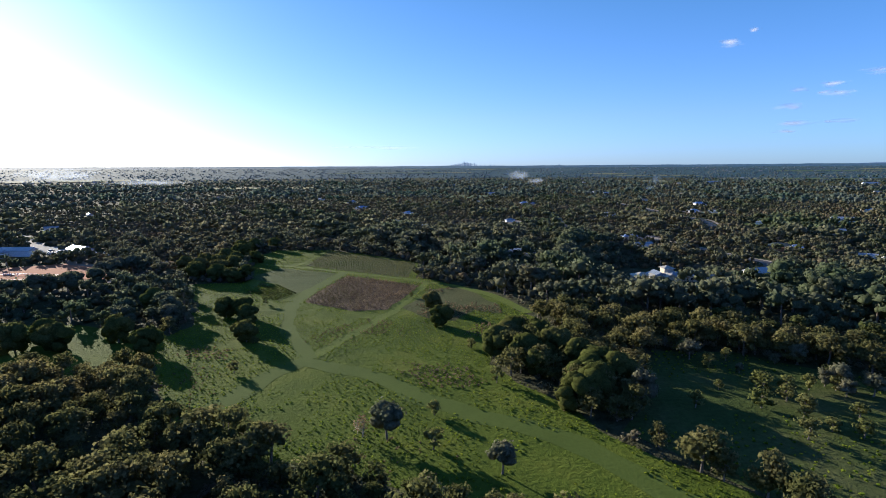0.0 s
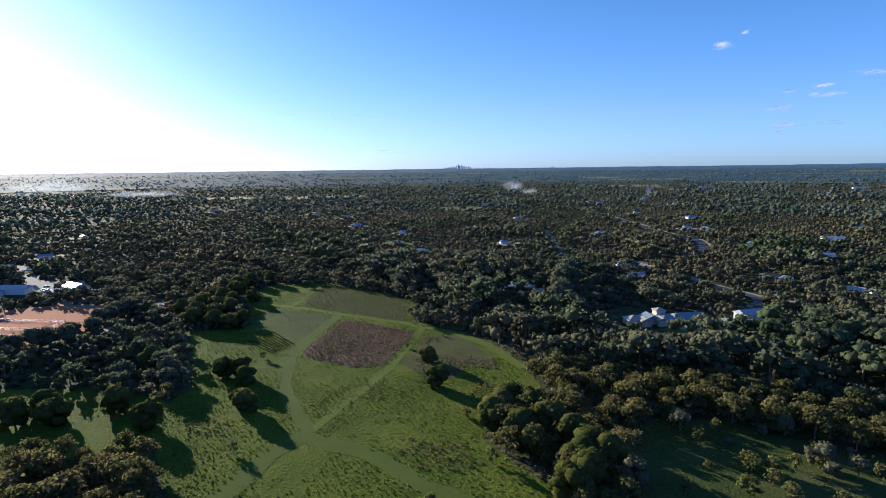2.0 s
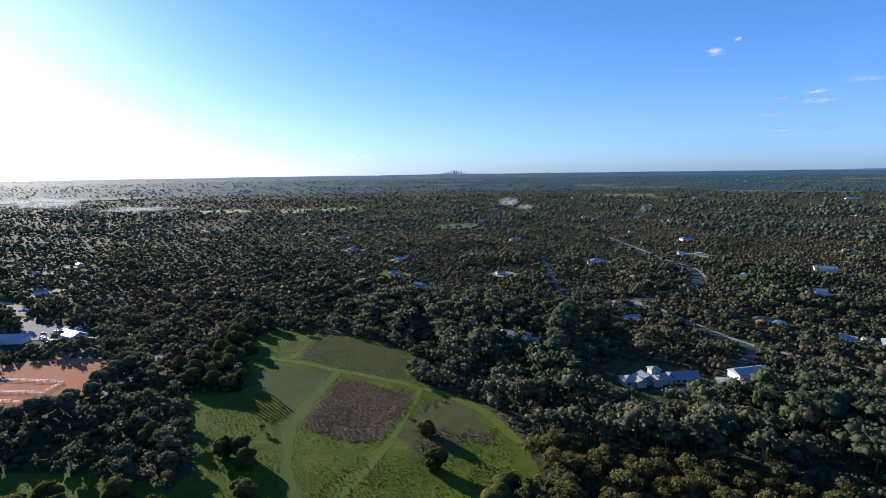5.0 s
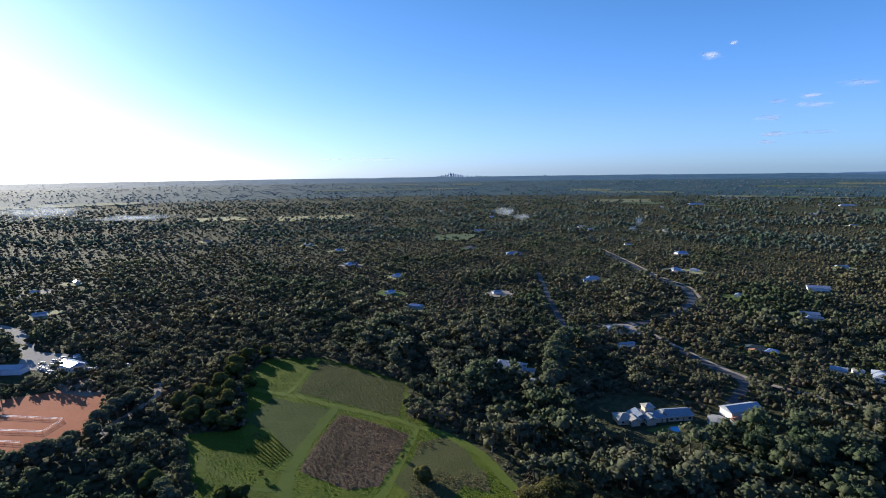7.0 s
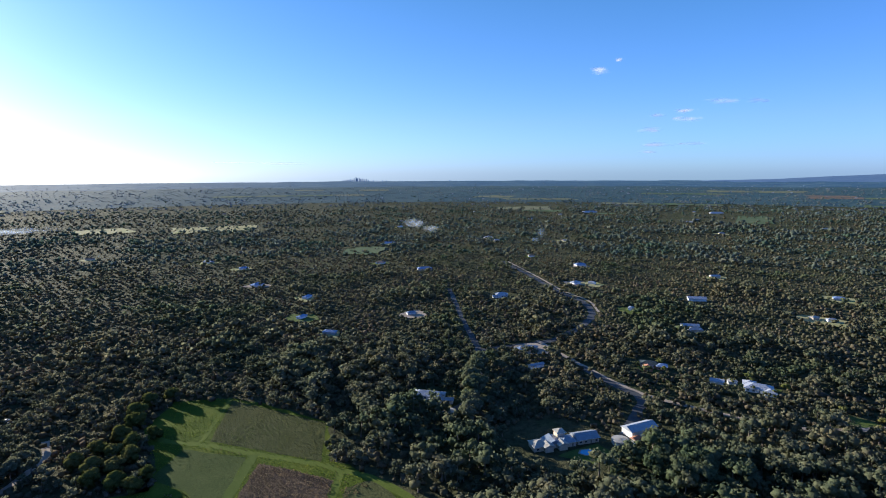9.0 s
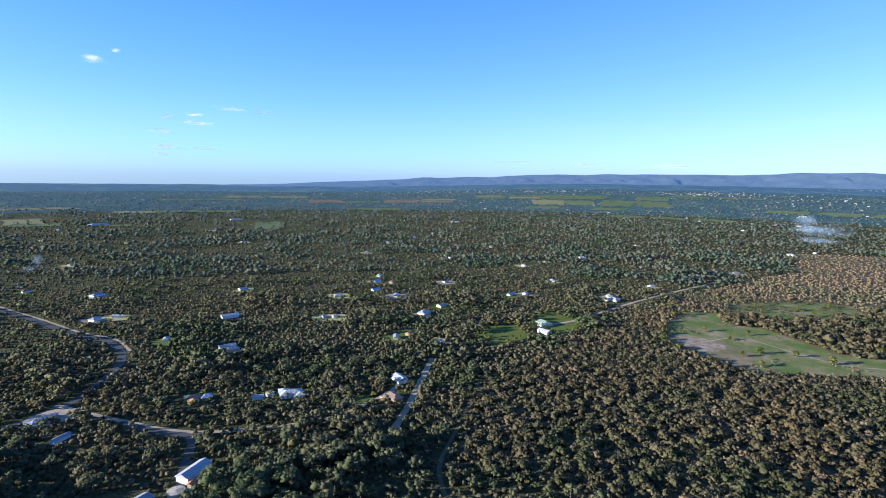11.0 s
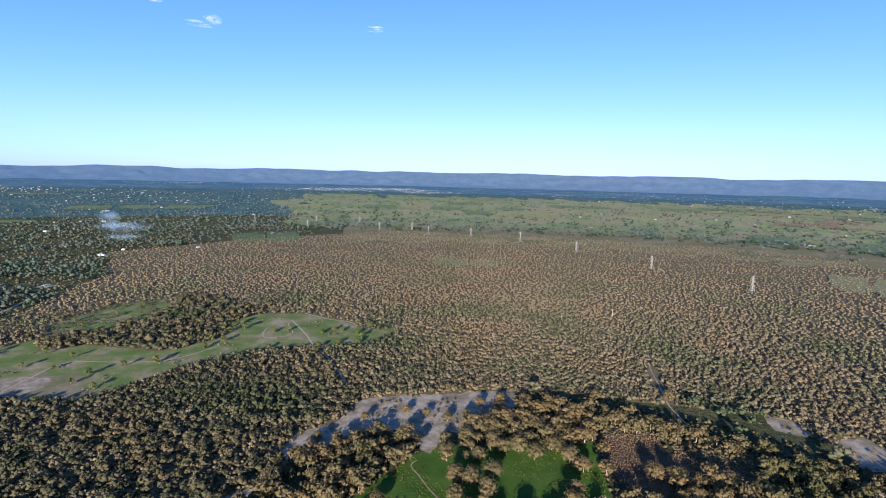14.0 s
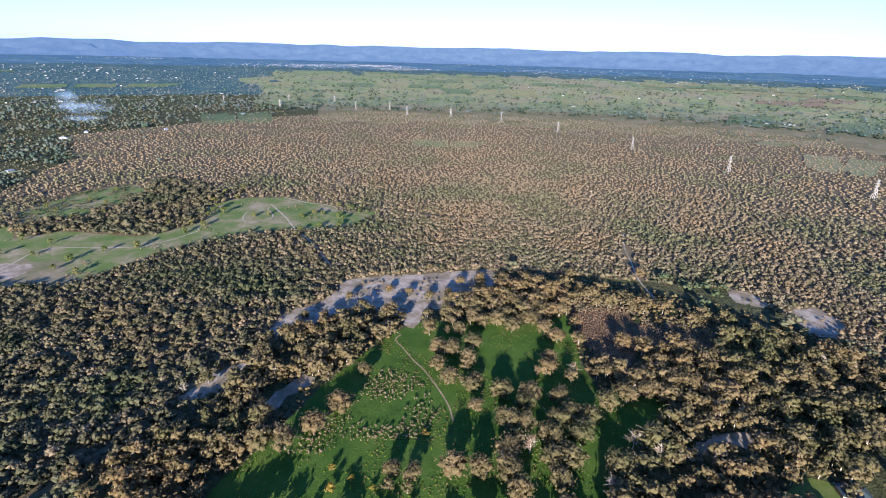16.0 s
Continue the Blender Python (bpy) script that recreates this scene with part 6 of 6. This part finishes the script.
def car(x, y, turn, paint, label):
    base = new("car")
    base.matrix_world = pose(x, y, 0.12, 0, 0, turn)
    bm = box_mesh(-2.2, 2.2, -0.88, 0.88, 0.35, 0.85)
    bmesh.ops.bevel(bm, geom=bm.edges[:], offset=0.12, segments=2, affect="EDGES")
    part("body", bm, paint, base)
    bm = box_mesh(-1.3, 0.9, -0.78, 0.78, 0.85, 1.42)
    for v in bm.verts:
        if v.co.z > 1.2:
            v.co.x, v.co.y = v.co.x * 0.72, v.co.y * 0.85
    part("cabin", bm, glass, base)
    bm = box_mesh(-0.92, 0.62, -0.64, 0.64, 1.425, 1.46)
    part("roof", bm, paint, base)
    for sx in (-1.4, 1.4):
        for sy in (-0.8, 0.8):
            bm = bmesh.new()
            bmesh.ops.create_cone(bm, segments=14, radius1=0.33, radius2=0.33, depth=0.22, cap_ends=True, matrix=Matrix.Translation((sx, sy, 0.33)) @ Matrix.Rotation(math.pi / 2, 4, "X"))
            wheel = part("wheel", bm, rubber, base)
            bm = bmesh.new()
            bmesh.ops.create_cone(bm, segments=12, radius1=0.19, radius2=0.19, depth=0.235, cap_ends=True, matrix=Matrix.Translation((sx, sy, 0.33)) @ Matrix.Rotation(math.pi / 2, 4, "X"))
            part("rim", bm, steel, wheel)
    return tagged(base, label, "car", "parked cars")


rubber = painted("black_rubber", (0.02, 0.02, 0.02), 0.8)
silver = painted("silver_car_paint", (0.5, 0.52, 0.55), 0.25, 0.4, 0.1)
dark_car = painted("dark_car_paint", (0.05, 0.06, 0.08), 0.25, 0.2, 0.1)
PARKED = [(-253, 337), (-248, 329), (-244, 326), (-244, 333), (-237, 321), (-248, 341), (-246, 346), (-243, 349), (-240, 351), (-237, 347), (-237, 338), (-233, 316), (-215, 324), (-211, 327), (-204, 321), (-203, 327), (-196, 323), (-194, 330), (-190, 326)]
car_rng = random.Random(9)
for _x, _y in PARKED:
    _p, _l = car_rng.choice([(white_paint, "white"), (white_paint, "white"), (silver, "silver"), (dark_car, "dark")])
    car(_x, _y, car_rng.choice([15, 70, 75, 80]), _p, _l + " car parked on pale ground")
car(141, 231, 15, white_paint, "white car parked beside a shed")

# the long roof among trees below the paddock's far corner
house(0, -289, 40, [(0, 0, 15, 9, 2.5, 0, "dark", "brick", True)], "low house with a dark green-grey roof", windows=True)

# city towers on the horizon, distance haze painted into their blue-grey colour
hazed_tower = painted("hazy_tower", (0.16, 0.22, 0.32), 0.6, 0, 0.1, 0.05)
city_rng = random.Random(5)
CITY = [(0.95, 10), (1.15, 9), (1.35, 16), (1.55, 12), (1.75, 22), (1.95, 14), (2.1, 30), (2.3, 36), (2.42, 26), (2.62, 32), (2.8, 22), (3.0, 26), (3.15, 18), (3.4, 22), (3.6, 12), (4.1, 9), (4.5, 8), (5.1, 10), (5.5, 7), (12.3, 8)]
for _a, _h in CITY:
    _b = new("city_tower")
    _p = polar(_a, 4890)
    _b.matrix_world = pose(_p.x, _p.y, rise(_a, 4890) - 3, 0, 0, -_a)
    _w = city_rng.uniform(3, 5.5)
    part("shaft", box_mesh(-_w, _w, -_w, _w, 0, _h + 3), hazed_tower, _b)
    part("crown", box_mesh(-_w * 0.6, _w * 0.6, -_w * 0.6, _w * 0.6, _h + 3, _h + 4 + _h * 0.08), hazed_tower, _b)
    tagged(_b, "hazy blue-grey office tower on the horizon", "tower", "city skyline")

# the far suburbs: rows of tiny pale roofs across the plain
suburb_mat, _n, _l, _b = material("pale_far_roofs", 0.8)
_l.new(ramp(_n, _l, noise_tex(_n, _l, 0.05, 2).outputs["Fac"], [(0.35, (0.14, 0.14, 0.15)), (0.5, (0.26, 0.24, 0.23)), (0.65, (0.38, 0.38, 0.39))]).outputs["Color"], _b.inputs["Base Color"])
suburb_rng = np.random.default_rng(21)
# clusters: azimuth, its spread, metres off, spread, count
SUBURBS = [(101, 2.2, 15500, 900, 60), (116.5, 3.0, 10500, 900, 150), (122, 2.6, 11500, 700, 120), (126, 2.0, 9000, 600, 60), (112, 3.0, 8800, 700, 40), (133.5, 1.2, 17000, 900, 26), (140, 4.0, 9500, 1500, 60), (147, 3.0, 11500, 1800, 36), (157, 6.0, 8500, 2200, 50),
           (152, 9.0, 4500, 1100, 26), (168, 5.0, 7500, 2000, 24), (94, 4.0, 6500, 1100, 50), (87, 3.0, 7200, 900, 90), (72, 5.0, 7600, 900, 90), (60, 4.0, 8000, 900, 70), (48, 6.0, 6500, 1800, 70), (33, 6.0, 6500, 1800, 80), (20, 8.0, 5200, 1500, 60),
           (-20, 14.0, 7000, 2500, 120), (95, 9.0, 3200, 700, 12), (70, 14.0, 2900, 500, 16), (104, 5.0, 4800, 700, 12)]


def land(a, r):
    return max(rise(a, r), scarp(a, r)) if r > 4500 and 8 < a < 260 else rise(a, r)


sv, sn = [], []
for _a0, _a1, _d0, _d1, _k in SUBURBS:
    for _i in range(_k):
        _a, _d = suburb_rng.normal(_a0, _a1), max(2400.0, suburb_rng.normal(_d0, _d1))
        _r = gathered(_d)
        _s = (_r / depth(_r)) ** 0.8 * suburb_rng.uniform(3, 8) * (2.2 if suburb_rng.random() < 0.06 else 1)
        _h = 3.0 * (_r / depth(_r)) ** 0.8 + 0.3
        _p = polar(_a, _r, land(_a, _r) + 1.5)
        _c, _n = math.cos(radians(_a)) * _s, -math.sin(radians(_a)) * _s
        _d2 = Vector((-_n, _c, 0)) * 0.5
        _u = Vector((_c, _n, 0))
        _q = [_p - _u - _d2, _p + _u - _d2, _p + _u + _d2, _p - _u + _d2]
        _up = [v + Vector((0, 0, _h)) for v in _q]
        for f in ((_q[0], _q[1], _up[1], _up[0]), (_q[1], _q[2], _up[2], _up[1]), (_q[3], _q[0], _up[0], _up[3]), (_up[0], _up[1], _up[2] + Vector((0, 0, _h * 0.3)), _up[3] + Vector((0, 0, _h * 0.3)))):
            nrm = (f[1] - f[0]).cross(f[3] - f[0]).normalized()
            sv += [tuple(v) for v in f]
            sn += [tuple(nrm)] * 4
tagged(new("far_suburb", quad_mesh("far_suburb", np.array(sv), np.array(sn), [suburb_mat])), "rows of tiny pale roofs of far suburbs", "suburb", kind="stuff")

# ---- smoke and clouds ----


def puffs(name, spots, mat, label, category, turn=0.0):
    """Soft billows about the given centres, each with its half width, half depth and half height; their broad side faces the turn."""
    base = new(name)
    base.matrix_world = Matrix.Translation(spots[0][0])
    for i, (p, size) in enumerate(spots):
        bm = bmesh.new()
        bmesh.ops.create_icosphere(bm, subdivisions=3, radius=1.0)
        for f in bm.faces:
            f.smooth = True
        o = part("billow", bm, mat, base)
        o.matrix_local = Matrix.Translation(Vector(p) - Vector(spots[0][0])) @ pose(0, 0, 0, 0, 0, turn) @ Matrix.Diagonal((*size, 1))
    return tagged(base, label, category)


def plume(x, y, length, drift, size, label, seed, mat=None):
    """Smoke that leaves the ground at x, y and drifts away in that direction, widening."""
    d = Vector((math.sin(radians(drift)), math.cos(radians(drift)), 0))
    g = random.Random(seed)
    spots = []
    for i in range(2):
        k = (i + 0.5 * g.random()) / 2
        h = size * (0.45 + 0.75 * k)
        spots.append((Vector((x, y, 8 + h * 0.8)) + d * length * k + Vector((0, 0, 16 * k ** 0.6 + g.uniform(0, 0.3) * h)), (max(length / 2.2, h * 1.4) * g.uniform(0.9, 1.2), h, h * g.uniform(1.0, 1.4))))
    puffs("smoke_plume", spots, mat or smoke_mat, label, "smoke", -math.degrees(math.atan2(x, y)))


plume(-690, 1262, 330, -95, 24, "thin white bushfire smoke drifting low over woods", 1, thick_smoke)
plume(208, 1090, 75, -100, 16, "thin blue-white smoke drifting over woods", 2, thick_smoke)
plume(360, 930, 25, 160, 13, "thin blue smoke rising from woods", 3)
plume(1600, -175, 220, 100, 30, "blue-white smoke drifting low over far woods", 4)
plume(1850, -180, 160, 90, 30, "thin blue smoke over far woods", 5)

# azimuth, height in degrees, half width and half height in metres, soft grey-mauve or bright
CLOUDS = [(27.5, 10.1, 150, 44, 0), (29.4, 11.1, 60, 24, 0), (32.6, 4.35, 150, 34, 1), (35.9, 5.2, 150, 36, 0), (35.6, 6.0, 130, 30, 0), (33.4, 2.85, 230, 34, 1), (38.6, 6.7, 190, 30, 0), (33.2, 5.7, 110, 26, 1), (32.5, 2.2, 130, 20, 1), (36.5, 2.9, 160, 20, 1),
          (99.4, 16.2, 120, 30, 1), (104.6, 15.1, 120, 40, 1), (103.0, 14.6, 130, 26, 1), (120, 15.6, 130, 22, 1), (41.5, 6.6, 120, 26, 1), (-5.3, 1.2, 330, 16, 1), (-10.6, 1.3, 190, 12, 1), (68, 2.2, 260, 18, 1), (83.5, 1.9, 330, 18, 1), (76, 2.0, 240, 14, 1)]
for _i, (_a, _e, _w, _t, _dim) in enumerate(CLOUDS):
    _d = 4700
    _c = polar(_a, _d, 130 + math.tan(radians(_e)) * _d)
    _u = Vector((math.cos(radians(_a)), -math.sin(radians(_a)), 0))
    _g = random.Random(40 + _i)
    _s = [(_c, (_w, _w * 0.5, _t)), (_c + _u * _g.uniform(-0.6, 0.6) * _w + Vector((0, 0, _g.uniform(-0.4, 0.5) * _t)), (_w * 0.6, _w * 0.3, _t * 0.7))]
    tagged(puffs("backdrop_cloud", _s, cloud_dim if _dim else cloud_mat, "small ragged mauve cloud low in the sky" if _dim else "small ragged white cloud in a blue sky", "cloud", -_a), kind="structure")
